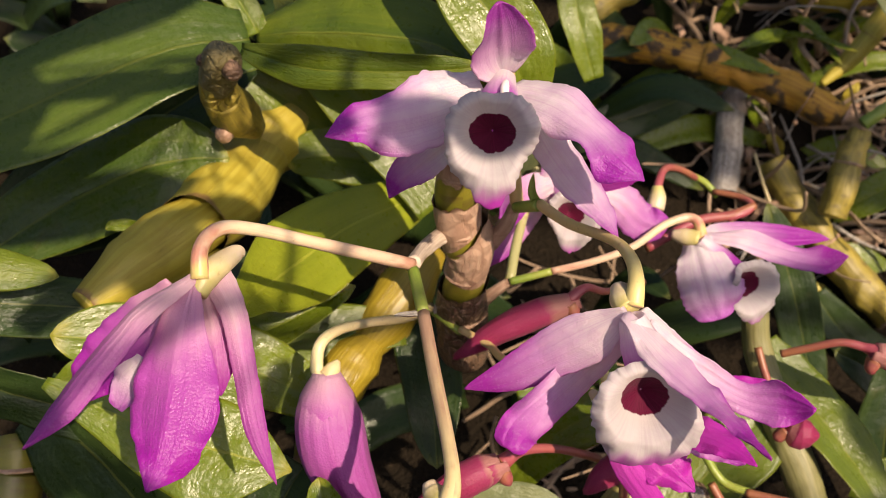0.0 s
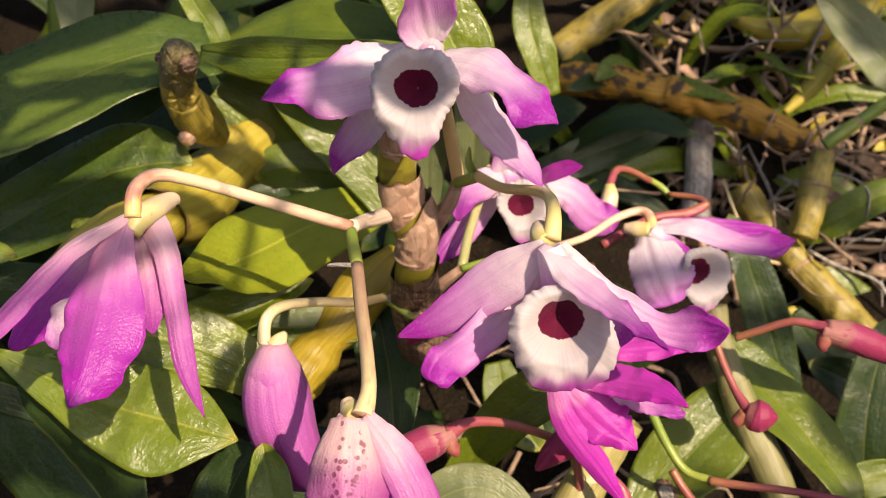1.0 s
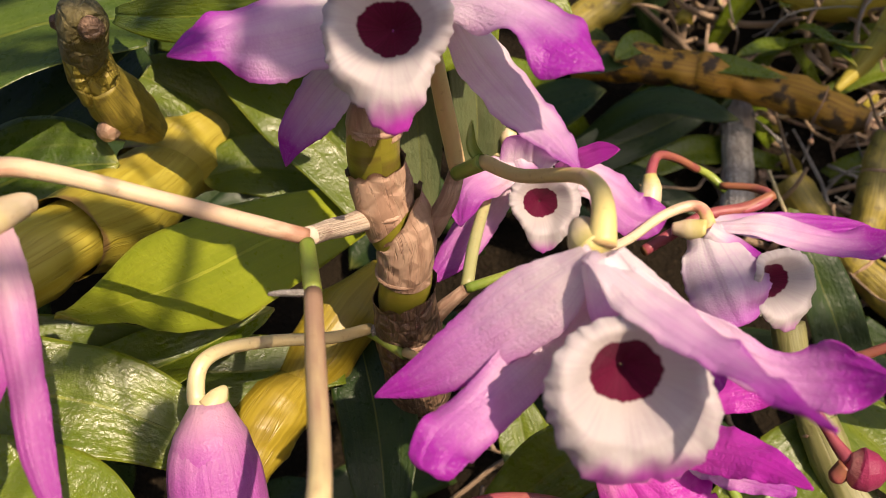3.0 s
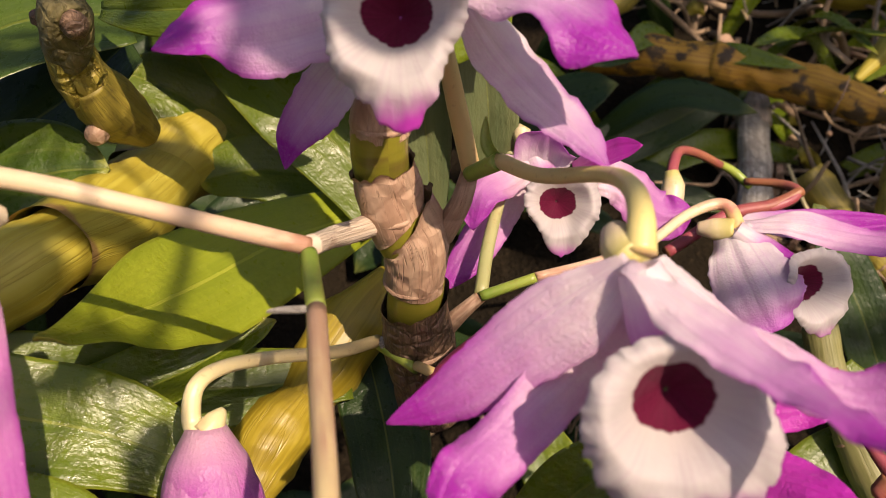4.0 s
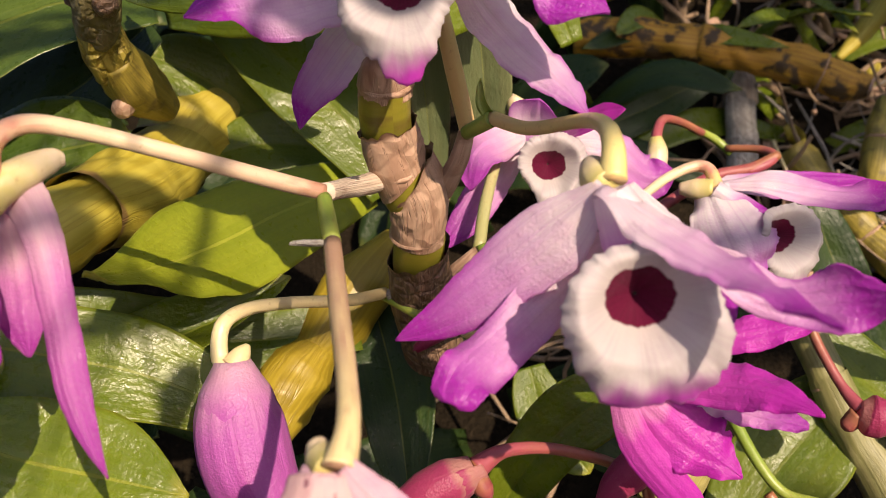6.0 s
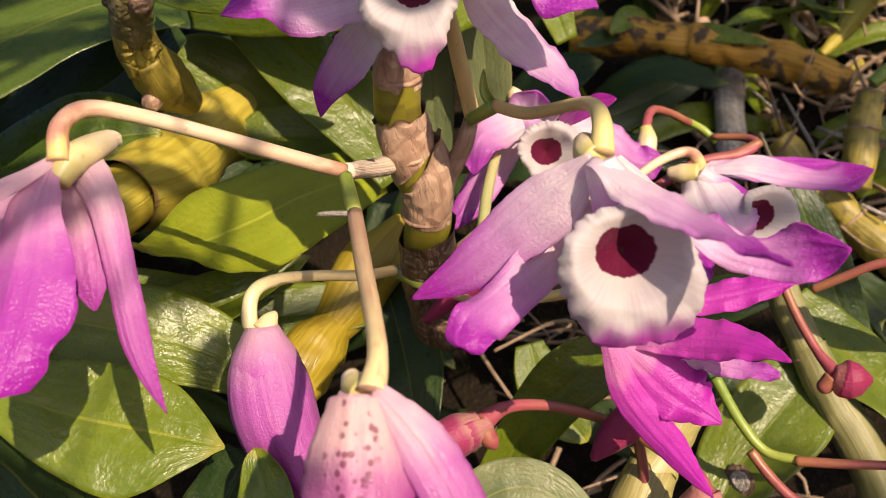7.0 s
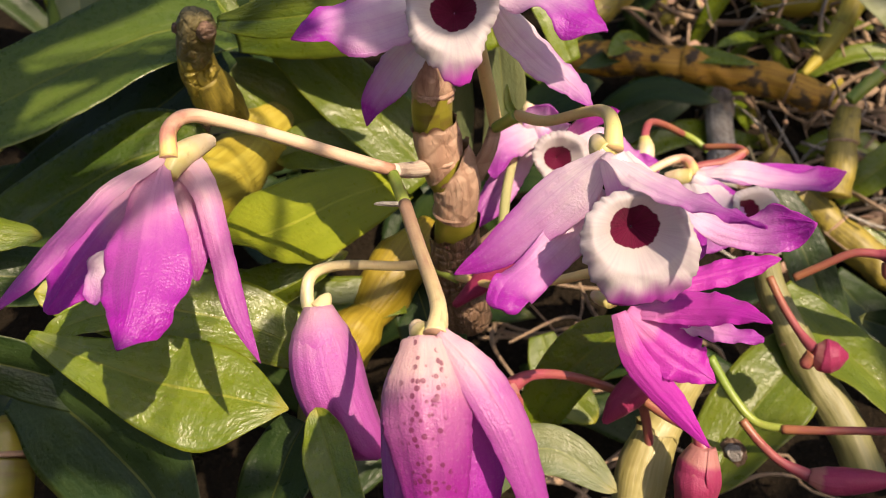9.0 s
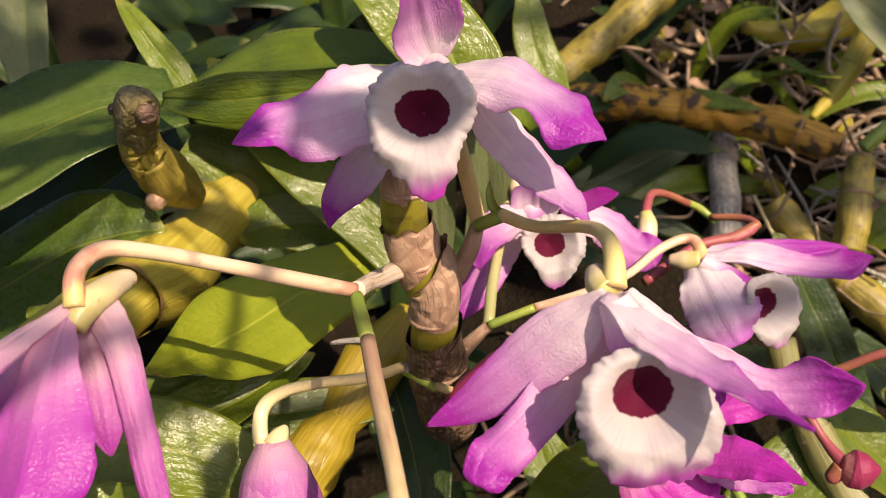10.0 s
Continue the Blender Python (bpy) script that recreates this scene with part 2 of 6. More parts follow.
def lip_material():
    m, nt, bsdf, out = material("lip_velvet")
    u, v = uv_parts(nt)
    x, y = calc(nt, "DIVIDE", calc(nt, "SUBTRACT", u, 0.5), 0.3), calc(nt, "DIVIDE", calc(nt, "SUBTRACT", v, 0.5), 0.3)
    r = calc(nt, "SQRT", calc(nt, "ADD", calc(nt, "MULTIPLY", x, x), calc(nt, "MULTIPLY", y, y)))
    ang = calc(nt, "ARCTAN2", y, x)
    seed = calc(nt, "MULTIPLY", node(nt, "ShaderNodeObjectInfo").outputs["Random"], 9.0)

    def ring_noise(turns, out_scale, detail, z):
        vec = node(nt, "ShaderNodeCombineXYZ", {"X": calc(nt, "MULTIPLY", calc(nt, "COSINE", ang), turns), "Y": calc(nt, "MULTIPLY", calc(nt, "SINE", ang), turns), "Z": calc(nt, "ADD", calc(nt, "MULTIPLY", r, out_scale), calc(nt, "ADD", seed, z))}).outputs[0]
        return node(nt, "ShaderNodeTexNoise", {"Vector": vec, "Scale": 1.0, "Detail": detail}).outputs["Fac"]

    rag = ring_noise(4.0, 1.0, 4.0, 0.0)
    radial = ring_noise(16.0, 0.9, 2.0, 3.0)
    white = mixc(nt, ramp_value(nt, radial, 0.42, 0.68), (0.64, 0.60, 0.59), (0.61, 0.55, 0.56))
    glow = calc(nt, "SUBTRACT", 1.0, ramp_value(nt, r, 0.45, 0.75))
    white = mixc(nt, calc(nt, "MULTIPLY", glow, 0.25), white, (0.70, 0.62, 0.54))
    blush = ramp_value(nt, calc(nt, "ADD", y, calc(nt, "MULTIPLY", calc(nt, "SUBTRACT", rag, 0.5), 0.45)), -1.0, -1.55)
    col = mixc(nt, blush, white, (0.55, 0.05, 0.50))
    # dark heart: broad, with a dip at the top and a ragged edge
    dip = calc(nt, "MULTIPLY", calc(nt, "GREATER_THAN", y, 0.0), calc(nt, "SUBTRACT", 1.0, ramp_value(nt, calc(nt, "ABSOLUTE", x), 0.0, 0.22)))
    h = calc(nt, "SQRT", calc(nt, "ADD", calc(nt, "POWER", calc(nt, "DIVIDE", x, 0.50), 2.0), calc(nt, "POWER", calc(nt, "DIVIDE", y, 0.44), 2.0)))
    h = calc(nt, "ADD", h, calc(nt, "ADD", calc(nt, "MULTIPLY", dip, 0.13), calc(nt, "MULTIPLY", calc(nt, "SUBTRACT", rag, 0.5), 0.25)))
    heart = calc(nt, "SUBTRACT", 1.0, ramp_value(nt, h, 0.96, 1.03))
    dark = mixc(nt, ramp_value(nt, radial, 0.35, 0.7), (0.12, 0.002, 0.028), (0.16, 0.003, 0.042))
    col = mixc(nt, heart, col, dark)
    nt.links.new(col, bsdf.inputs["Base Color"])
    bsdf.inputs["Roughness"].default_value = 0.62
    bsdf.inputs["Specular IOR Level"].default_value = 0.25
    bsdf.inputs["Sheen Weight"].default_value = 0.15
    relief(nt, bsdf, calc(nt, "ADD", calc(nt, "MULTIPLY", radial, 0.5), calc(nt, "MULTIPLY", obj_noise(nt, 900.0), 0.9)), 0.40, 0.0004)
    thin(nt, bsdf, out, col, 0.45)
    return m


PETAL_WHITE = petal_material("petal_white", (0.86, 0.82, 0.82), (0.80, 0.64, 0.77), (0.52, 0.12, 0.54), 0.60, 0.99)
PETAL_PALE = petal_material("petal_pale_lilac", (0.86, 0.80, 0.82), (0.75, 0.50, 0.73), (0.45, 0.035, 0.48), 0.48, 0.80)
PETAL_VIOLET = petal_material("petal_violet", (0.86, 0.76, 0.80), (0.70, 0.36, 0.67), (0.47, 0.035, 0.47), 0.54, 0.84)
PETAL_LILAC = petal_material("petal_lilac", (0.84, 0.72, 0.77), (0.75, 0.42, 0.69), (0.48, 0.06, 0.49), 0.48, 0.90)
PETAL_PINK = petal_material("petal_pink", (0.83, 0.60, 0.66), (0.63, 0.23, 0.54), (0.46, 0.05, 0.43), 0.46, 0.94)
PETAL_MAGENTA = petal_material("petal_magenta", (0.74, 0.26, 0.58), (0.68, 0.09, 0.55), (0.58, 0.035, 0.50), 0.3, 0.8)
PETAL_DEEP = petal_material("petal_orchid_pink", (0.78, 0.44, 0.62), (0.57, 0.13, 0.53), (0.45, 0.02, 0.45), 0.40, 0.82)
PETAL_SPOTTED = petal_material("petal_spotted", (0.82, 0.60, 0.58), (0.60, 0.22, 0.45), (0.40, 0.03, 0.34), 0.42, 0.85, spots=True)
BUD_PINK = petal_material("bud_pink", (0.78, 0.52, 0.62), (0.59, 0.16, 0.54), (0.47, 0.07, 0.38), 0.34, 0.95, rough=0.36, p_base=0.03)
BUD_RED = petal_material("bud_rose_red", (0.58, 0.28, 0.24), (0.47, 0.065, 0.17), (0.42, 0.04, 0.13), 0.3, 0.9, rough=0.42)
LIP = lip_material()
LEAF_GREEN = leaf_material("leaf_green", (0.060, 0.105, 0.008), (0.13, 0.175, 0.012), rough=0.31)
LEAF_BRIGHT = leaf_material("leaf_bright_green", (0.095, 0.155, 0.008), (0.165, 0.225, 0.014), rough=0.27, through_share=0.32, gloss=0.6)
# lighter copy of the leaf green, sunlight put into its colour
LEAF_SUNNY = leaf_material("leaf_sunlit_green", (0.17, 0.23, 0.010), (0.28, 0.33, 0.018), yellow=(0.36, 0.37, 0.05), rough=0.33, through_share=0.25)
# darker copy of the leaf green, with shade put into its colour
LEAF_SHADED = leaf_material("leaf_shaded_green", (0.014, 0.032, 0.009), (0.030, 0.055, 0.012), yellow=(0.11, 0.13, 0.03), rough=0.32, through_share=0.12, gloss=0.27)
LEAF_DEEP = leaf_material("leaf_deep_green", (0.032, 0.066, 0.009), (0.068, 0.108, 0.013), yellow=(0.22, 0.24, 0.04), rough=0.27, through_share=0.16)
LEAF_GREY = leaf_material("leaf_grey_green", (0.10, 0.14, 0.06), (0.18, 0.21, 0.09), yellow=(0.30, 0.29, 0.12), rough=0.4, wear=0.35)
RIB = {}
for leaf_mat, rib_dark, rib_light in ((LEAF_GREEN, (0.065, 0.11, 0.010), (0.14, 0.18, 0.015)), (LEAF_BRIGHT, (0.13, 0.18, 0.012), (0.21, 0.25, 0.02)), (LEAF_SUNNY, (0.27, 0.33, 0.02), (0.38, 0.42, 0.04)), (LEAF_SHADED, (0.018, 0.038, 0.010), (0.034, 0.060, 0.013)), (LEAF_DEEP, (0.036, 0.07, 0.010), (0.075, 0.115, 0.015)), (LEAF_GREY, (0.13, 0.17, 0.07), (0.20, 0.23, 0.10))):
    RIB[leaf_mat.name] = leaf_material(leaf_mat.name + "_rib", rib_dark, rib_light, rough=0.38)
STALK_CREAM = stalk_material("stalk_cream", (0.54, 0.36, 0.24), (0.58, 0.49, 0.25), (0.44, 0.16, 0.12), red_at=0.5, stops=[(0.0, (0.36, 0.19, 0.12)), (0.16, (0.56, 0.40, 0.27)), (0.5, (0.62, 0.50, 0.32)), (0.72, (0.58, 0.40, 0.26)), (0.84, (0.50, 0.22, 0.15)), (1.0, (0.58, 0.46, 0.16))])
STALK_YELLOW = stalk_material("stalk_yellow", (0.58, 0.42, 0.18), (0.62, 0.53, 0.20))
STALK_IVORY = stalk_material("stalk_ivory", (0.55, 0.44, 0.22), (0.64, 0.56, 0.30))
STALK_GREEN = stalk_material("stalk_green", (0.16, 0.24, 0.03), (0.26, 0.32, 0.05))
STALK_PALE = stalk_material("stalk_pale_green", (0.30, 0.30, 0.12), (0.42, 0.40, 0.20))
STALK_TAN = stalk_material("stalk_tan", (0.30, 0.19, 0.12), (0.58, 0.48, 0.24), (0.28, 0.12, 0.09))
STALK_RED = stalk_material("stalk_red", (0.27, 0.11, 0.05), (0.28, 0.06, 0.075), (0.20, 0.03, 0.05))
CREAM = stalk_material("spur_cream", (0.46, 0.41, 0.14), (0.58, 0.48, 0.32))
SHEATH_DARK = papery_material("sheath_dark", (0.13, 0.075, 0.04), (0.23, 0.145, 0.09), (0.03, 0.018, 0.01), net=230.0, bump=0.7)
SHEATH_BROWN = papery_material("sheath_brown", (0.36, 0.22, 0.14), (0.44, 0.30, 0.20), (0.15, 0.08, 0.045), rough=0.60, net=110.0, net_dark=0.30, bump=0.5, rim=0.6, crease_share=0.05, blot_share=0.30, blot_scale=90.0, fib=16.0)
SHEATH_YELLOW = papery_material("sheath_yellow", (0.33, 0.27, 0.022), (0.42, 0.36, 0.045), (0.17, 0.13, 0.012), rough=0.50, blot_scale=70.0, blot_share=0.35, bump=0.32, crease_share=0.14, rim=0.8, fib=30.0)
COLUMN_WHITE = stalk_material("column_white", (0.80, 0.74, 0.66), (0.82, 0.78, 0.70))
SHEATH_GREY = papery_material("sheath_grey", (0.34, 0.31, 0.26), (0.52, 0.49, 0.42), (0.12, 0.10, 0.08), net=260.0)
SHEATH_CREAM = papery_material("sheath_cream", (0.28, 0.25, 0.075), (0.36, 0.32, 0.12), (0.20, 0.16, 0.05), rough=0.45, blot_share=0.35, bump=0.3, crease_share=0.15)
SHEATH_OLIVE = papery_material("sheath_olive", (0.15, 0.15, 0.045), (0.22, 0.21, 0.08), (0.09, 0.08, 0.03), rough=0.5, blot_share=0.35, bump=0.3, crease_share=0.15)
SHEATH_WHITE = papery_material("sheath_white", (0.50, 0.40, 0.29), (0.68, 0.58, 0.45), (0.24, 0.12, 0.07), bump=0.7)
SHEATH_GOLD = papery_material("sheath_gold", (0.25, 0.185, 0.010), (0.34, 0.26, 0.022), (0.13, 0.085, 0.010), rough=0.42, blot_scale=90.0, blot_share=0.40, bump=0.35, crease_share=0.15)
CANE_GREEN = stalk_material("cane_green", (0.13, 0.125, 0.012), (0.22, 0.20, 0.02), (0.10, 0.06, 0.018), rough=0.33)
CANE_OLIVE = papery_material("cane_olive", (0.20, 0.16, 0.022), (0.30, 0.24, 0.035), (0.08, 0.055, 0.016), rough=0.5, blot_scale=240.0, blot_share=0.75, bump=0.45, crease_share=0.2)
CANE_WAXY = papery_material("cane_waxy", (0.32, 0.25, 0.03), (0.42, 0.34, 0.06), (0.10, 0.07, 0.02), rough=0.5, blot_scale=150.0, blot_share=0.5, net=190.0, net_dark=0.5, bump=0.9, crease_share=0.1, fib=12.0)
CANE_GREYED = papery_material("cane_greyed", (0.15, 0.125, 0.04), (0.21, 0.175, 0.07), (0.07, 0.055, 0.03), rough=0.7, blot_scale=150.0, blot_share=0.5, net=230.0, net_dark=0.2, bump=0.6, crease_share=0.1, fib=12.0)
CANE_MOTTLED = papery_material("cane_mottled", (0.34, 0.17, 0.012), (0.46, 0.26, 0.02), (0.02, 0.012, 0.006), blot_scale=110.0, blot_share=0.92, lo=0.48, hi=0.60)
DRY_ROOT = papery_material("dry_root", (0.27, 0.18, 0.10), (0.42, 0.31, 0.20), (0.08, 0.05, 0.03))


def soil_material():
    m, nt, bsdf, out = material("shade_dark_soil")
    n = obj_noise(nt, 60.0, 8.0)
    f = obj_noise(nt, 400.0, 6.0)
    # near black: the shade of the gaps between plants is in the soil colour
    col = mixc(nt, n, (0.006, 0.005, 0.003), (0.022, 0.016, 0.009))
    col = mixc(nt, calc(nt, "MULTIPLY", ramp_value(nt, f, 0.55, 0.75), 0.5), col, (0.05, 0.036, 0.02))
    nt.links.new(col, bsdf.inputs["Base Color"])
    bsdf.inputs["Roughness"].default_value = 0.95
    bsdf.inputs["Specular IOR Level"].default_value = 0.1
    relief(nt, bsdf, calc(nt, "ADD", n, f), 0.8, 0.006)
    return m


SOIL = soil_material()


# ---- shapes ----
def spline(points, n):
    """n + 1 places along a smooth line through the points."""
    p = [np.array(q, float) for q in points]
    p = [2 * p[0] - p[1], *p, 2 * p[-1] - p[-2]]
    out = []
    for k in range(n + 1):
        s = k / n * (len(p) - 3)
        i = min(int(s), len(p) - 4)
        f = s - i
        a, b, c, d = p[i:i + 4]
        out.append(0.5 * (2 * b + (c - a) * f + (2 * a - 5 * b + 4 * c - d) * f * f + (3 * b - a - 3 * c + d) * f ** 3))
    return np.array(out)


def unit(v):
    v = np.array(v, float)
    return v / max(np.linalg.norm(v), 1e-9)


def strip_mesh(bm, rows, uv_rows, closed=False):
    """Quads between rows of places; uv as given."""
    layer = bm.loops.layers.uv.verify()
    vs = [[bm.verts.new(q) for q in r] for r in rows]
    nu = len(rows[0])
    for i in range(len(rows) - 1):
        for j in range(nu if closed else nu - 1):
            k = (j + 1) % nu
            f = bm.faces.new((vs[i][j], vs[i][k], vs[i + 1][k], vs[i + 1][j]))
            f.smooth = True
            uvs = (uv_rows[i][j], uv_rows[i][j + 1], uv_rows[i + 1][j + 1], uv_rows[i + 1][j])
            for loop, w in zip(f.loops, uvs):
                loop[layer].uv = w
    return vs


def tube(points, radii, n=28, sides=14, lump=0.0, seed=0, bm=None, cap=True, fray=0.0, crumple=0.0, cut0=None, cut1=None):
    """A tapering tube along a smooth line; radii are spread evenly over its length."""
    bm = bm or bmesh.new()
    c = spline(points, n)
    rad = np.interp(np.linspace(0, 1, n + 1), np.linspace(0, 1, len(radii)), radii)
    t = np.gradient(c, axis=0)
    ref = unit((0.3, -1.0, 0.2))
    rows, uvs = [], []
    for i in range(n + 1):
        tt = unit(t[i])
        a = ref - tt * ref.dot(tt)
        a = unit(a)
        ref = a
        b = np.cross(tt, a)
        row = []
        for j in range(sides):
            g = 2 * math.pi * j / sides
            w = rad[i]
            if lump:
                q = c[i] * 90 + np.array((math.cos(g), math.sin(g), seed)) * 0.9
                w *= 1 + lump * noise.noise(Vector(q))
            if crumple:
                w *= 1 + crumple * (noise.noise(Vector(c[i] * 420 + np.array((math.cos(g), math.sin(g), seed)) * 2.6)) + 0.6 * noise.noise(Vector((math.cos(g) * 6, math.sin(g) * 6, i * 0.12 + seed))))
            at = c[i]
            way = a * math.cos(g) + b * math.sin(g)
            if cut0 is not None and i < n * 0.5:      # slanting lower and upper rims
                at = at + tt * float(np.dot(way, cut0)) * (1 - 2 * i / n)
            if cut1 is not None and i > n * 0.5:
                at = at + tt * float(np.dot(way, cut1)) * (2 * i / n - 1)
            if fray and i > n - 3:      # torn, slightly flared rim
                k = (0.5, 1.0)[i - n + 1] if i > n - 2 else 0.3
                at = at + tt * fray * k * (noise.noise(Vector((math.cos(g) * 1.6, math.sin(g) * 1.6, seed))) + 0.6 * noise.noise(Vector((math.cos(g) * 5, math.sin(g) * 5, seed))))
                w *= 1 + 0.10 * k
            row.append(at + (a * math.cos(g) + b * math.sin(g)) * w)
        rows.append(row)
        uvs.append([(j / sides, i / n) for j in range(sides + 1)])
    vs = strip_mesh(bm, rows, uvs, closed=True)
    if cap:
        for ring, flip in ((vs[0], True), (vs[-1], False)):
            f = bm.faces.new(ring[::-1] if flip else ring)
            f.smooth = True
    return bm


def blade(points, face, width, shape=(0.5, 0.9, 0.25), cup=0.0, fold=0.0, ruffle=0.0, waves=5.0, thick=0.0006, n=30, m=14, twist=0.0, seed=0, warp=0.0, bm=None, span=1.0, proud=0.0, jag=0.0, pleat=0.0, sides=None):
    """A leaf or petal: a spine, the way its upper face looks (one direction, or one at each end), its full width.
    sides: half widths along the two margins, left and right of the way it runs, in place of width and shape.
    shape: where it is widest, how blunt the tip is, how wide the base is. cup bends the sides towards the face, fold lifts them in a V."""
    bm = bm or bmesh.new()
    c = spline(points, n)
    t = np.gradient(c, axis=0)
    f0, f1 = (face if isinstance(face[0], (tuple, list)) else (face, face))
    peak, blunt, foot = shape
    rng = random.Random(seed)
    ph = [rng.uniform(0, 6.28) for _ in range(4)]
    top, low, uvs = [], [], []
    if sides:
        margin = [np.maximum(spline([(q,) for q in half], n)[:, 0], 0.00012) for half in sides]
        for half in margin:      # the last stretch closes in a rounded tip
            half[-4:] = np.maximum(half[-4:] * np.array((1.0, 0.96, 0.82, 0.45)), 0.0001)
        width = 2 * max(margin[0].max(), margin[1].max())
    for i in range(n + 1):
        s = i / n
        tt = unit(t[i])
        nn = unit((1 - s) * np.array(f0, float) + s * np.array(f1, float))
        nn = unit(nn - tt * nn.dot(tt))
        bb = np.cross(tt, nn)
        if twist:
            g = radians(twist) * s
            nn, bb = nn * math.cos(g) + bb * math.sin(g), bb * math.cos(g) - nn * math.sin(g)
        if s < peak:
            q = s / peak
            w = foot + (1 - foot) * math.sin(q * math.pi / 2) ** 1.15
        else:
            q = (s - peak) / (1 - peak)
            w = max(1 - q ** (1.6 + blunt), 0.0) ** (0.55 + 0.35 * (1 - blunt))
        w = max(w, 0.02) * width / 2
        rt, rl, ru = [], [], []
        for j in range(m + 1):
            u = (2 * j / m - 1) * span
            e = abs(u)
            if sides:
                w = margin[1 if u > 0 else 0][i]
            wave = math.sin(waves * 2 * math.pi * s + ph[0] + (1.7 if u > 0 else 0)) + 0.6 * math.sin(waves * 4.7 * s + ph[1] + 2.1 * u) + 0.35 * math.sin(waves * 13.0 * s + ph[2] + (0.8 if u > 0 else 0))
            lift = cup * w * u * u + fold * w * e + ruffle * wave * e ** 2.2 * min(1, w / (width * 0.25))
            if pleat:      # shallow lengthwise furrows and a keel
                lift += pleat * 2 * w * (math.cos(8.5 * u + ph[1]) * 0.8 + 0.6 * math.cos(15 * u + ph[2] + 2 * s) + 1.2 * math.exp(-(u / 0.09) ** 2)) * (1 - e ** 4)
            rag = 1 + jag * e ** 3 * (noise.noise(Vector((s * 22, 3.0 * (u > 0), seed))) + 0.7 * noise.noise(Vector((s * 60, 3.0 * (u > 0), seed + 9)))) if jag else 1.0
            side = bb * w * rag * u * (1 + 0.05 * math.sin(9 * s + ph[3]) * (1 if u > 0 else -1))
            p = c[i] + side + nn * lift
            if warp:
                q = p * 75.0
                p = p + nn * warp * (noise.noise(Vector(q) + Vector((seed, 0, 0))) + 0.5 * noise.noise(Vector(q * 2.7)))
            groove = 0.0004 * math.exp(-(u / 0.06) ** 2) if fold else 0.0
            p = p - nn * groove + nn * proud * (1 - (u / span) ** 2)
            rt.append(p)
            rl.append(p - nn * thick * (1 - e ** 6) - nn * 0.00004)
            ru.append((0.5 + 0.5 * u, s))
        top.append(rt), low.append(rl), uvs.append(ru)
    a = strip_mesh(bm, top, uvs)
    b = strip_mesh(bm, [r[::-1] for r in low], [r[::-1] for r in uvs])
    layer = bm.loops.layers.uv.verify()

    def seam(v1, v2, v3, v4, w1, w2):
        f = bm.faces.new((v1, v2, v3, v4))
        f.smooth = True
        for loop, w in zip(f.loops, (w1, w2, w2, w1)):
            loop[layer].uv = w

    for i in range(n):
        seam(a[i][0], a[i + 1][0], b[i + 1][m], b[i][m], uvs[i][0], uvs[i + 1][0])
        seam(a[i + 1][m], a[i][m], b[i][0], b[i + 1][0], uvs[i + 1][m], uvs[i][m])
    for j in range(m):
        seam(a[0][j + 1], a[0][j], b[0][m - j], b[0][m - j - 1], uvs[0][j + 1], uvs[0][j])
        seam(a[n][j], a[n][j + 1], b[n][m - j - 1], b[n][m - j], uvs[n][j], uvs[n][j + 1])
    return bm


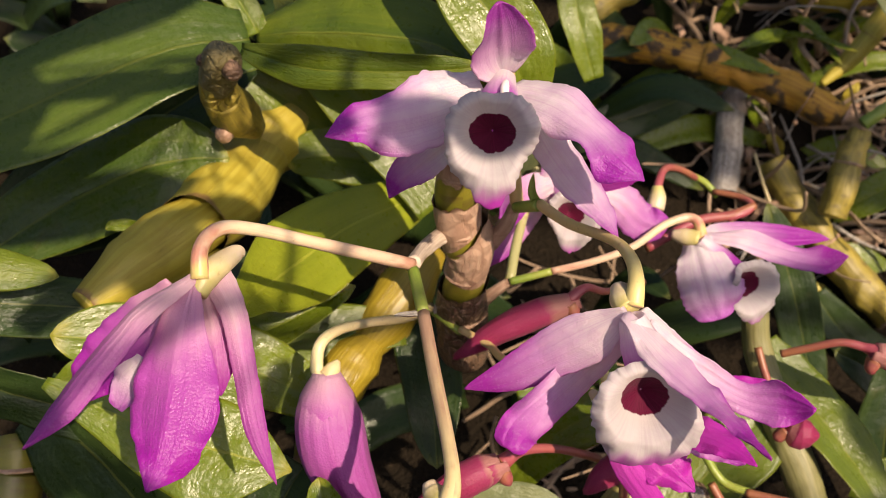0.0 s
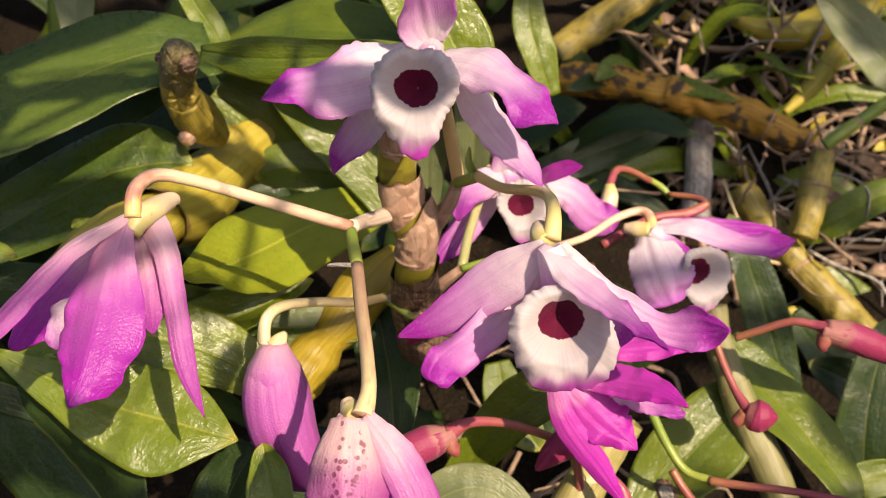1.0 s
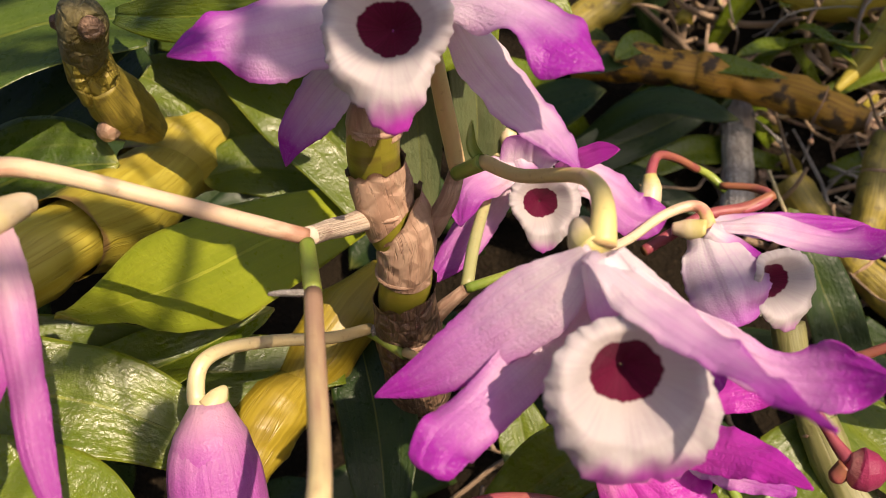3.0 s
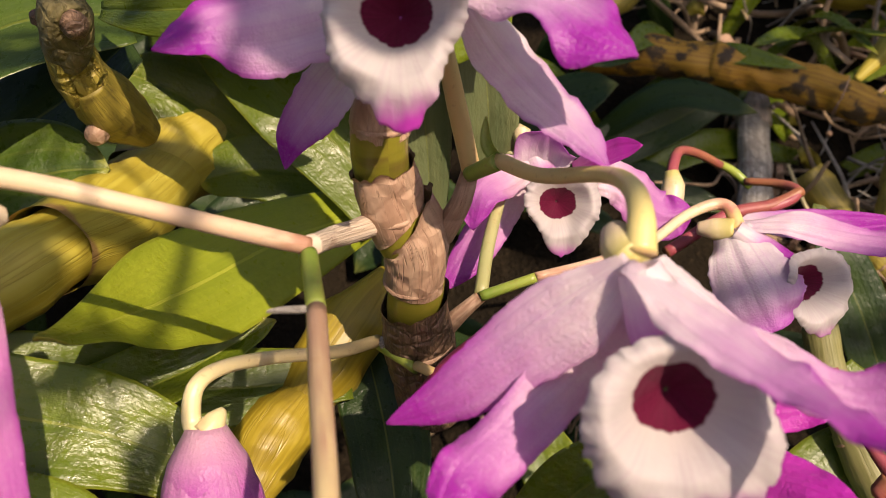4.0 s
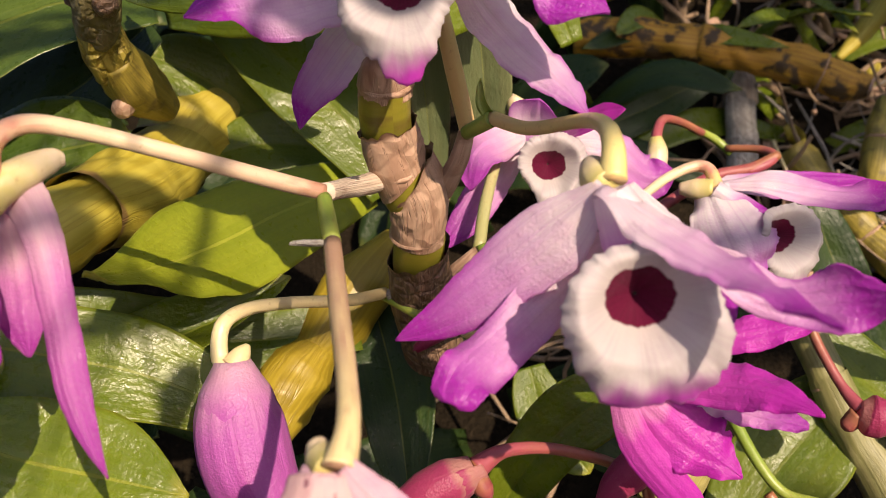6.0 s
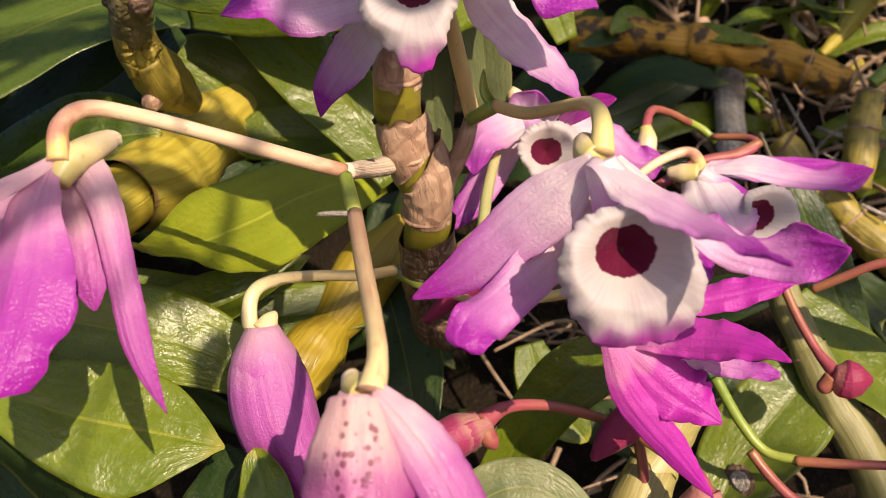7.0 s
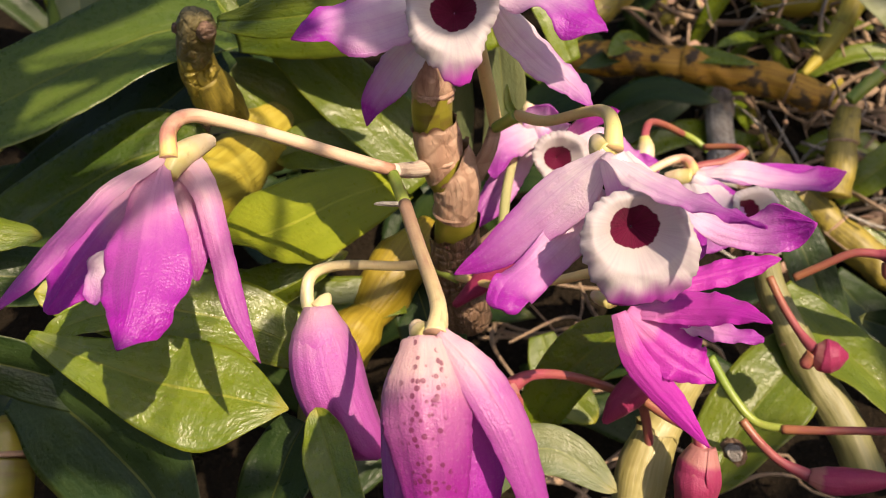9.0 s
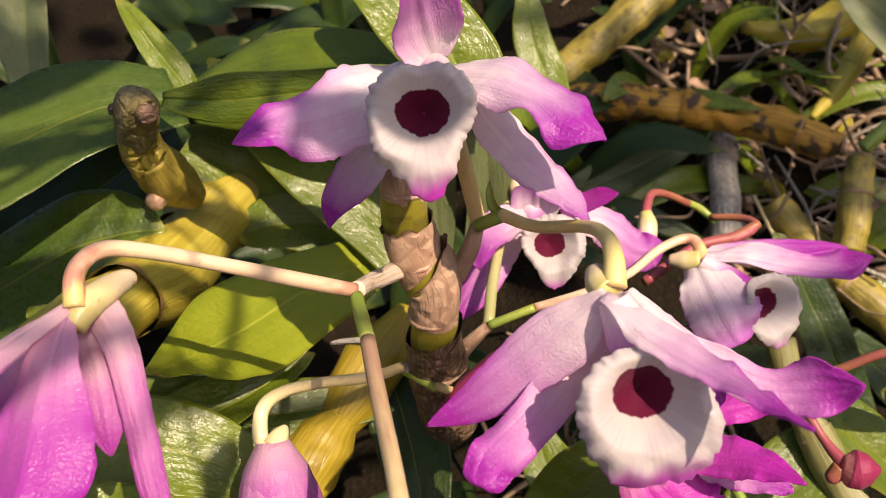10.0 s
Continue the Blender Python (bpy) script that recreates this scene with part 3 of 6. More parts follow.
def lip_mesh(center, axis, up, r, rim, depth, ruffle=0.00008, rings=30, segs=144, thick=0.0006, seed=0, roll=0.30, trough=0.10, droop=0.25):
    """The trumpet-shaped lip: a deep velvety throat that opens into a frilled, rolled-back rim.
    rim: how far the margin reaches in evenly spaced directions, in units of r, from the side round over the top to the drawn-out point below."""
    bm = bmesh.new()
    rng = random.Random(seed)
    ph = [rng.uniform(0, 6.28) for _ in range(5)]
    axis = unit(axis)
    up = unit(np.array(up, float) - axis * np.dot(up, axis))
    right = np.cross(up, axis)
    c = np.array(center, float)
    k = len(rim)
    edge = spline([(rim[(j - 2) % k],) for j in range(k + 5)], (k + 4) * 24)[48:48 + 24 * k + 1, 0]
    front, back, uvs = [], [], []
    for i in range(rings + 1):
        rho = 0.02 + 0.98 * i / rings
        rf, rb, ru = [], [], []
        for j in range(segs + 1):
            g = 2 * math.pi * j / segs
            reach = float(np.interp(j / segs, np.linspace(0, 1, len(edge)), edge))
            frill = math.sin(13 * g + ph[0]) + 0.8 * math.sin(23 * g + ph[1]) + 0.6 * math.sin(7 * g + ph[2]) + 0.5 * math.sin(37 * g + ph[3])
            tooth = noise.noise(Vector((math.cos(g) * 11, math.sin(g) * 11, seed)))
            reach *= 1 + (0.007 * frill + 0.06 * tooth) * rho ** 7
            q = reach * rho
            funnel = max(0.0, 1 - q / 0.92)
            d = -depth * (funnel ** 1.3) * (1.6 - 0.6 * funnel)
            turn = max(0.0, rho - 0.70) / 0.30
            d -= roll * r * turn ** 2 * (1 - 0.7 * max(0.0, -math.sin(g)) ** 4)
            d -= droop * r * max(0.0, -math.sin(g)) ** 3 * max(0.0, q - 0.75) ** 1.5
            d += trough * r * rho * rho * (math.cos(g) ** 2 - 0.2)
            d += ruffle * frill * rho ** 5 + 0.0016 * noise.noise(Vector((q * math.cos(g) * 2.3, q * math.sin(g) * 2.3, seed + 5))) * rho
            p = c + (right * math.cos(g) + up * math.sin(g)) * r * q + axis * d
            rf.append(p)
            rb.append(p - axis * thick * (1.02 - rho ** 8) - axis * 0.0001)
            ru.append((0.5 + 0.3 * q * math.cos(g), 0.5 + 0.3 * q * math.sin(g)))
        front.append(rf[:-1]), back.append(rb[:-1]), uvs.append(ru)
    a = strip_mesh(bm, front, uvs, closed=True)
    b = strip_mesh(bm, [w[::-1] for w in back], [w[::-1] for w in uvs], closed=True)
    layer = bm.loops.layers.uv.verify()
    for i, flip in ((0, False), (rings, True)):
        for j in range(segs):
            k = (j + 1) % segs
            q = (a[i][k], a[i][j], b[i][segs - 1 - j], b[i][segs - 1 - k])
            f = bm.faces.new(q if not flip else q[::-1])
            f.smooth = True
            for loop in f.loops:
                loop[layer].uv = uvs[i][j]
    return bm


# ---- things and their parts ----
def thing(name, base, label, category, group=""):
    ob = new(name)
    ob.location = base
    ob.empty_display_size = 0.005
    return tagged(ob, label, category, group)


def root_of(ob):
    while ob.parent:
        ob = ob.parent
    return ob


def mesh_of(name, bm, mat):
    bmesh.ops.recalc_face_normals(bm, faces=bm.faces)
    me = bpy.data.meshes.new(name)
    bm.to_mesh(me)
    bm.free()
    me.materials.append(mat)
    return me


def part(name, bm, mat, parent, label=""):
    me = mesh_of(name, bm, mat)
    me.transform(Matrix.Translation(-Vector(root_of(parent).location)))
    ob = new(name, me)
    ob.parent = parent
    return tagged(ob, label)


def leaf(points, face, width, mat, label, shape=(0.45, 0.8, 0.55), fold=0.18, cup=0.0, ruffle=0.0006, waves=2.0, seed=0, twist=0.0, group="", sides=None):
    """An orchid leaf: the blade, and the midrib that runs along it."""
    ob = thing("orchid_leaf", points[0], label, "leaf", group)
    args = dict(shape=shape, cup=cup, fold=fold, ruffle=ruffle, waves=waves, n=40, seed=seed, twist=twist, warp=0.0009, sides=sides)
    b = part("blade", blade(points, face, width, thick=0.0009, m=20, **args), mat, ob)
    part("midrib", blade(points, face, width, thick=0.0003, m=4, span=0.03, proud=0.00010, **args), RIB[mat.name], b, "paler midrib")
    return ob


# ---- ground: one sheet, a bank coloured dark for shade, that rises behind the plants ----
def ground():
    bm = bmesh.new()
    n = 90
    xs = [math.copysign(abs(k) ** 2.2, k) for k in np.linspace(-1, 1, n + 1)]
    rows, uvs = [], []
    for i, yy in enumerate(xs):
        row = []
        for j, xx in enumerate(xs):
            x, y = xx * 40, 0.45 + yy * 40
            h = 0.16 + 0.95 * max(0.0, min(y, 1.5) - 0.30) + 0.06 * max(0.0, y - 1.5) ** 0.9
            h += 0.05 * noise.noise(Vector((x * 7, y * 7, 0))) + 0.012 * noise.noise(Vector((x * 30, y * 30, 3)))
            row.append((x, y, h))
        rows.append(row)
        uvs.append([(j / n, i / n) for j in range(n + 2)])
    strip_mesh(bm, rows, uvs)
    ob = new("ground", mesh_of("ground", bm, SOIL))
    return tagged(ob, "soil bank under the orchid plants, shade put into its colour", "ground", kind="structure")


ground()


# ---- unseen shrub, added outside the view so that its branches dapple the bank ----
def shrub():
    ob = thing("shrub", (1.55, -0.95, 0.12), "added unseen leafy shrub beside the plants, casting dappled shade", "shrub")
    part("trunk", tube([(1.55, -0.95, 0.10), (1.50, -0.93, 0.5), (1.38, -0.86, 0.95), (1.14, -0.75, 1.22)], [0.030, 0.024, 0.020, 0.014], n=24, sides=12, lump=0.15), DRY_ROOT, ob)
    for k, (x, z) in enumerate(((0.30, 0.92), (0.45, 1.15), (0.85, 0.92), (0.40, 1.32))):
        part("branch", tube([(1.22, -0.79, 1.14), (0.5 * (1.14 + x), -0.66, 0.5 * (1.12 + z) + 0.06), (x, -0.5, z)], [0.012, 0.008, 0.003], n=16, sides=8, lump=0.1, seed=k), DRY_ROOT, ob)
    bm = bmesh.new()
    r = random.Random(5)
    rise, drift = math.tan(radians(SUN_EL)) / math.cos(radians(SUN_AZ)), math.tan(radians(SUN_AZ))
    for count, a0, a1, h0, h1 in ((250, 0.30, 1.15, 0.66, 1.15), (90, -0.30, 0.30, 0.69, 1.15), (26, 0.355, 0.405, 0.71, 0.80), (10, 0.26, 0.34, 0.43, 0.475)):
        for k in range(count):
            y = -0.32 - 0.75 * r.random()
            a, h = r.uniform(a0, a1), r.uniform(h0, h1)
            p = np.array((a - drift * y, y, h - rise * y))
            d = unit((r.uniform(-1, 1), r.uniform(-0.4, 0.4), r.uniform(-0.5, 0.8))) * r.uniform(0.035, 0.06)
            blade([p, p + d * 0.5 + (0, 0, 0.003), p + d], (r.uniform(-0.4, 0.8), -0.8, r.uniform(0.1, 0.9)), r.uniform(0.018, 0.030), (0.45, 0.4, 0.3), fold=0.15, thick=0.0006, n=6, m=4, seed=k, bm=bm)
    # long leaves added to the lowest branch to shade chosen spots: middle, length, width, turn
    for k, (a, h, size, wide, turn) in enumerate(((0.035, 0.666, 0.110, 0.022, 28), (0.038, 0.637, 0.064, 0.012, 10), (0.000, 0.622, 0.055, 0.026, 62), (0.020, 0.597, 0.090, 0.025, 14), (0.073, 0.643, 0.020, 0.008, 10), (0.108, 0.6375, 0.046, 0.009, -12), (0.067, 0.517, 0.026, 0.009, 60), (0.1125, 0.593, 0.032, 0.021, -25), (0.026, 0.565, 0.088, 0.015, 38), (0.072, 0.592, 0.036, 0.012, 14), (0.000, 0.484, 0.060, 0.018, -35), (0.036, 0.464, 0.050, 0.014, 10), (-0.030, 0.480, 0.060, 0.034, 20), (0.043, 0.5675, 0.044, 0.019, 40), (-0.022, 0.497, 0.050, 0.026, 30))):
        y = -0.04 - 0.006 * k if k < 10 else -0.25
        p = np.array((a - drift * y, y, h - rise * y))
        d = np.array((math.cos(radians(turn)), 0, math.sin(radians(turn)))) * size / 2
        start = np.array((0.13, -0.09, 0.725) if k < 10 else (0.20, -0.24, 0.735))
        part("twig", tube([start, (start + p - d) / 2 + (0, -0.01, 0.006), p - d], [0.0010, 0.0008, 0.0005], n=10, sides=6), DRY_ROOT, ob)
        blade([p - d, p + (0, 0, 0.002), p + d], (0.1, -1, 0.1), wide, (0.5, 0.9, 0.6), thick=0.0007, n=14, m=6, seed=k, bm=bm)
    part("branch", tube([(0.30, -0.5, 0.92), (0.24, -0.30, 0.78), (0.18, -0.13, 0.745), (0.12, -0.08, 0.722)], [0.003, 0.0024, 0.0018, 0.001], n=16, sides=8, lump=0.1, seed=9), DRY_ROOT, ob)
    part("crown", bm, LEAF_GREEN, ob)


shrub()

# ---- flowers ----
UP = (0, 0, 1)


def flower(base, label):
    return thing("orchid_flower", base, label, "flower", "orchid flowers")


def sepal(ob, name, pts, face, width, mat, **kw):
    kw.setdefault("shape", (0.5, 0.3, 0.45))
    kw.setdefault("warp", 0.0007)
    kw.setdefault("jag", 0.06)
    kw.setdefault("n", 44)
    kw.setdefault("m", 24)
    kw.setdefault("pleat", 0.013)
    kw.setdefault("thick", 0.0007)
    kw.setdefault("cup", 0.12)
    return part(name, blade(pts, face, width, **kw), mat, ob)


def lip_tube(ob, a, b, r0, r1):
    """The rolled foot of the lip, from the flower's neck to its throat."""
    m = tuple((p + q) / 2 for p, q in zip(a, b))
    part("lip_tube", tube([a, m, b], [r0, r1, r1], n=14, sides=18, lump=0.1, cap=False), PETAL_PALE, ob, "rolled pale foot of the lip")


def column(ob, a, b, r=0.0021):
    part("column", tube([a, ((a[0] + b[0]) / 2, (a[1] + b[1]) / 2, (a[2] + b[2]) / 2 + 0.0008), b], [r * 0.8, r, r * 1.05, r * 0.6], n=10, sides=12), COLUMN_WHITE, ob, "small white column")


# upright flower that faces the viewer
tf = flower((0.0160, 0.2160, 0.4500), "white and lilac orchid flower with magenta tips, facing outward")
sepal(tf, "dorsal_sepal", [(0.0161, 0.2140, 0.4507), (0.0150, 0.2090, 0.4565), (0.0142, 0.2030, 0.4639), (0.0133, 0.1970, 0.4710)], (0, -0.75, 0.5), 0.012, PETAL_LILAC, sides=((0.0024, 0.0075, 0.0081, 0.0060, 0.0024), (0.0024, 0.0075, 0.0081, 0.0060, 0.0024)), cup=0.3, ruffle=0.0006, waves=1.5, seed=1)
sepal(tf, "lateral_sepal", [(0.0048, 0.2110, 0.4358), (-0.0046, 0.2160, 0.4274), (-0.0122, 0.2200, 0.4191), (-0.0156, 0.2230, 0.4124)], (-0.2, -1, 0.25), 0.012, PETAL_PALE, sides=((0.0039, 0.0057, 0.0034, 0.0003), (0.0039, 0.0060, 0.0042, 0.0003)), cup=0.10, seed=2)
sepal(tf, "lateral_sepal", [(0.0222, 0.2100, 0.4448), (0.0279, 0.2050, 0.4348), (0.0352, 0.1990, 0.4257), (0.0408, 0.1940, 0.4195), (0.0447, 0.1900, 0.4143)], (0.35, -1, 0.3), 0.012, PETAL_WHITE, sides=((0.0033, 0.0061, 0.0057, 0.0037, 0.0002), (0.0033, 0.0048, 0.0045, 0.0029, 0.0002)), cup=-0.18, fold=-0.1, ruffle=0.0005, seed=3)
sepal(tf, "petal", [(0.0108, 0.2110, 0.4473), (-0.0015, 0.2060, 0.4441), (-0.0139, 0.2020, 0.4425), (-0.0222, 0.1990, 0.4413), (-0.0294, 0.1965, 0.4393)], (-0.1, -0.9, 0.4), 0.012, PETAL_PALE, sides=((0.0058, 0.0091, 0.0096, 0.0051, 0.0002), (0.0058, 0.0103, 0.0062, 0.0049, 0.0002)), cup=-0.18, ruffle=0.0010, waves=2.6, seed=4)
sepal(tf, "petal", [(0.0173, 0.2100, 0.4479), (0.0274, 0.2000, 0.4473), (0.0361, 0.1900, 0.4429), (0.0419, 0.1840, 0.4383), (0.0471, 0.1800, 0.4337)], (0.3, -0.9, 0.45), 0.012, PETAL_PALE, sides=((0.0048, 0.0070, 0.0055, 0.0051, 0.0002), (0.0048, 0.0070, 0.0055, 0.0074, 0.0002)), cup=-0.25, ruffle=0.0013, waves=2.4, seed=5)
part("lip", lip_mesh((0.0117, 0.1870, 0.4425), (-0.06, -1, 0.16), UP, 0.0113, (1.0, 1.02, 1.0, 0.94, 0.82, 0.95, 1.0, 1.02, 1.02, 1.08, 1.20, 1.30, 1.66, 1.26, 0.96, 0.94), 0.0085, seed=6, droop=0.1), LIP, tf, "white lip with a dark purple throat and a magenta point")
lip_tube(tf, (0.0160, 0.2140, 0.4500), (0.0130, 0.2020, 0.4420), 0.0030, 0.0050)
column(tf, (0.0160, 0.2080, 0.4500), (0.0150, 0.1985, 0.4480), 0.0011)
part("pedicel", tube([(0.0225, 0.2320, 0.4070), (0.0205, 0.2270, 0.4210), (0.0190, 0.2230, 0.4320), (0.0170, 0.2200, 0.4450), (0.0170, 0.2160, 0.4500)], [0.0021, 0.0021, 0.0019, 0.0017, 0.0022], n=30), STALK_YELLOW, tf, "smooth yellow flower stalk")

# hanging flower seen from behind
lf = flower((-0.0550, 0.1630, 0.4160), "orchid-pink hanging flower seen from behind, on an arched stalk")
part("pedicel", tube([(-0.0080, 0.1980, 0.4030), (-0.0160, 0.1940, 0.4070), (-0.0320, 0.1840, 0.4160), (-0.0440, 0.1780, 0.4220), (-0.0510, 0.1720, 0.4250), (-0.0540, 0.1660, 0.4230), (-0.0540, 0.1620, 0.4170)], [0.0017, 0.0018, 0.0016, 0.0016, 0.0017, 0.0018, 0.0021], n=46), STALK_CREAM, lf, "cream stalk flushed with red")
part("spur", tube([(-0.0548, 0.1612, 0.4135), (-0.0534, 0.1645, 0.4163), (-0.0508, 0.1685, 0.4178), (-0.0482, 0.1722, 0.4186), (-0.0468, 0.1735, 0.4184)], [0.0022, 0.0031, 0.0028, 0.0021, 0.0012], n=26, sides=20), CREAM, lf, "pale yellow chin behind the flower")
sepal(lf, "dorsal_sepal", [(-0.0552, 0.1620, 0.4179), (-0.0646, 0.1530, 0.4141), (-0.0713, 0.1440, 0.4082), (-0.0775, 0.1360, 0.4012), (-0.0836, 0.1305, 0.3953)], (-0.45, -0.8, 0.55), 0.012, PETAL_PINK, sides=((0.0016, 0.0031, 0.0040, 0.0036, 0.0002), (0.0014, 0.0030, 0.0040, 0.0035, 0.0002)), cup=-0.45, seed=11)
sepal(lf, "petal", [(-0.0551, 0.1610, 0.4172), (-0.0559, 0.1510, 0.4088), (-0.0562, 0.1410, 0.3996), (-0.0572, 0.1330, 0.3919), (-0.0594, 0.1280, 0.3866)], (0.0, -1, 0.25), 0.012, PETAL_DEEP, sides=((0.0012, 0.0054, 0.0088, 0.0074, 0.0006), (0.0012, 0.0076, 0.0102, 0.0054, 0.0006)), fold=-0.26, cup=-0.08, ruffle=0.0009, waves=4.0, seed=12, jag=0.05, pleat=0.010)
sepal(lf, "lateral_sepal", [(-0.0536, 0.1680, 0.4168), (-0.0475, 0.1610, 0.4092), (-0.0445, 0.1550, 0.3970), (-0.0419, 0.1490, 0.3852), (-0.0372, 0.1440, 0.3744)], (0.35, -0.95, 0.1), 0.012, PETAL_PINK, sides=((0.0041, 0.0035, 0.0028, 0.0025, 0.0002), (0.0041, 0.0026, 0.0026, 0.0023, 0.0002)), cup=-0.4, seed=13)
sepal(lf, "petal", [(-0.0552, 0.1670, 0.4143), (-0.0523, 0.1620, 0.4045), (-0.0510, 0.1580, 0.3968), (-0.0509, 0.1560, 0.3903)], (0.25, -1, 0.1), 0.012, PETAL_PINK, sides=((0.0022, 0.0043, 0.0033, 0.0005), (0.0022, 0.0048, 0.0048, 0.0007)), cup=-0.2, seed=14)
sepal(lf, "petal", [(-0.0626, 0.1690, 0.4116), (-0.0730, 0.1660, 0.4019), (-0.0805, 0.1630, 0.3939), (-0.0881, 0.1600, 0.3853)], (-0.3, -1, 0.3), 0.012, PETAL_DEEP, sides=((0.0025, 0.0076, 0.0076, 0.0017), (0.0025, 0.0064, 0.0064, 0.0017)), cup=-0.1, ruffle=0.0005, seed=15)
sepal(lf, "lip", [(-0.0677, 0.1580, 0.3986), (-0.0710, 0.1560, 0.3939), (-0.0739, 0.1540, 0.3880)], (-0.3, -1, 0.2), 0.012, PETAL_WHITE, sides=((0.0024, 0.0040, 0.0017), (0.0024, 0.0040, 0.0017)), cup=0.3, ruffle=0.0007, waves=2, seed=16)

# spotted pendent flower
pf = flower((-0.0000, 0.1280, 0.3840), "pink pendent flower with purple-brown spots, hanging half closed")
part("pedicel", tube([(-0.0080, 0.1970, 0.4020), (-0.0050, 0.1820, 0.3970)], [0.0016, 0.0017], n=10), STALK_GREEN, pf, "green joint of the stalk")
part("pedicel", tube([(-0.0050, 0.1820, 0.3970), (-0.0020, 0.1620, 0.3920), (0.0010, 0.1430, 0.3880), (0.0020, 0.1330, 0.3860), (0.0010, 0.1280, 0.3830)], [0.0017, 0.0017, 0.0016, 0.0017, 0.0024], n=30), STALK_TAN, pf, "tan stalk ending in a pale yellow neck")
part("bract", blade([(-0.0050, 0.1820, 0.3970), (-0.0090, 0.1800, 0.3980), (-0.0120, 0.1780, 0.3990)], (0, -0.5, 1), 0.0015, shape=(0.3, 0.4, 0.8), cup=0.4, n=10, m=6), SHEATH_GREY, pf, "dry pointed bract")
part("spur", tube([(0.0000, 0.1290, 0.3820), (-0.0020, 0.1330, 0.3820), (-0.0030, 0.1350, 0.3830)], [0.0026, 0.0024, 0.0014], n=12), CREAM, pf, "pale yellow chin")
sepal(pf, "dorsal_sepal", [(-0.0010, 0.1260, 0.3840), (-0.0020, 0.1190, 0.3760), (-0.0020, 0.1140, 0.3650), (-0.0030, 0.1120, 0.3420)], (-0.05, -1, 0.2), 0.0172, PETAL_SPOTTED, shape=(0.42, 0.6, 0.52), cup=-0.55, seed=21)
sepal(pf, "lateral_sepal", [(0.0020, 0.1270, 0.3840), (0.0090, 0.1220, 0.3760), (0.0150, 0.1180, 0.3610), (0.0200, 0.1160, 0.3370)], (0.45, -0.9, 0.1), 0.0092, PETAL_PINK, shape=(0.45, 0.4, 0.35), cup=-0.4, seed=22)
sepal(pf, "lateral_sepal", [(-0.0030, 0.1300, 0.3820), (-0.0080, 0.1260, 0.3710), (-0.0100, 0.1250, 0.3530), (-0.0110, 0.1240, 0.3340)], (-0.5, -0.9, 0.1), 0.0090, PETAL_PINK, shape=(0.4, 0.6, 0.4), cup=-0.4, seed=23)
sepal(pf, "petal", [(0.0010, 0.1310, 0.3800), (0.0060, 0.1250, 0.3600), (0.0040, 0.1210, 0.3380)], (0.3, -1, 0.1), 0.0125, PETAL_DEEP, shape=(0.6, 0.6, 0.4), cup=-0.3, seed=24)
sepal(pf, "petal", [(-0.0010, 0.1340, 0.3790), (-0.0060, 0.1320, 0.3580), (-0.0080, 0.1300, 0.3320)], (-0.3, 1, 0.1), 0.0130, PETAL_DEEP, shape=(0.6, 0.6, 0.4), cup=-0.3, seed=25)

# broad flower with the large white lip
ff = flower((0.0440, 0.1650, 0.4080), "lilac orchid flower with a large white frilled lip")
part("pedicel", tube([(0.0220, 0.2290, 0.4070), (0.0280, 0.2210, 0.4110)], [0.0017, 0.0019], n=8), STALK_GREEN, ff, "green joint of the stalk")
part("pedicel", tube([(0.0280, 0.2220, 0.4110), (0.0350, 0.2100, 0.4100), (0.0430, 0.1900, 0.4140), (0.0450, 0.1780, 0.4150), (0.0450, 0.1700, 0.4130), (0.0440, 0.1660, 0.4080)], [0.0017, 0.0015, 0.0014, 0.0016, 0.0019, 0.0024], n=36), STALK_YELLOW, ff, "yellow-tan stalk")
part("bract", blade([(0.0280, 0.2220, 0.4110), (0.0260, 0.2220, 0.4150), (0.0260, 0.2230, 0.4200)], (-0.5, -1, 0), 0.003, shape=(0.25, 0.3, 0.9), cup=0.5, n=10, m=6), STALK_GREEN, ff, "small pointed green bract")
part("spur", tube([(0.0430, 0.1660, 0.4070), (0.0420, 0.1690, 0.4080), (0.0420, 0.1730, 0.4090)], [0.0030, 0.0030, 0.0022], n=12), CREAM, ff, "cream chin with brown flecks")
sepal(ff, "dorsal_sepal", [(0.0421, 0.1640, 0.4078), (0.0332, 0.1660, 0.4002), (0.0229, 0.1690, 0.3916), (0.0138, 0.1710, 0.3850), (0.0054, 0.1730, 0.3803)], ((0.05, -0.85, 0.6), (-0.1, -1, 0.35)), 0.012, PETAL_VIOLET, sides=((0.0017, 0.0073, 0.0065, 0.0041, 0.0004), (0.0014, 0.0054, 0.0050, 0.0033, 0.0004)), cup=-0.2, seed=31)
sepal(ff, "petal", [(0.0435, 0.1710, 0.3967), (0.0345, 0.1690, 0.3891), (0.0242, 0.1620, 0.3837), (0.0180, 0.1560, 0.3813), (0.0149, 0.1520, 0.3786)], ((-0.2, -0.9, 0.4), (-0.5, -1, 0.1)), 0.012, PETAL_VIOLET, sides=((0.0025, 0.0050, 0.0052, 0.0053, 0.0042), (0.0025, 0.0048, 0.0042, 0.0048, 0.0038)), cup=-0.25, ruffle=0.0013, waves=2.5, seed=32)
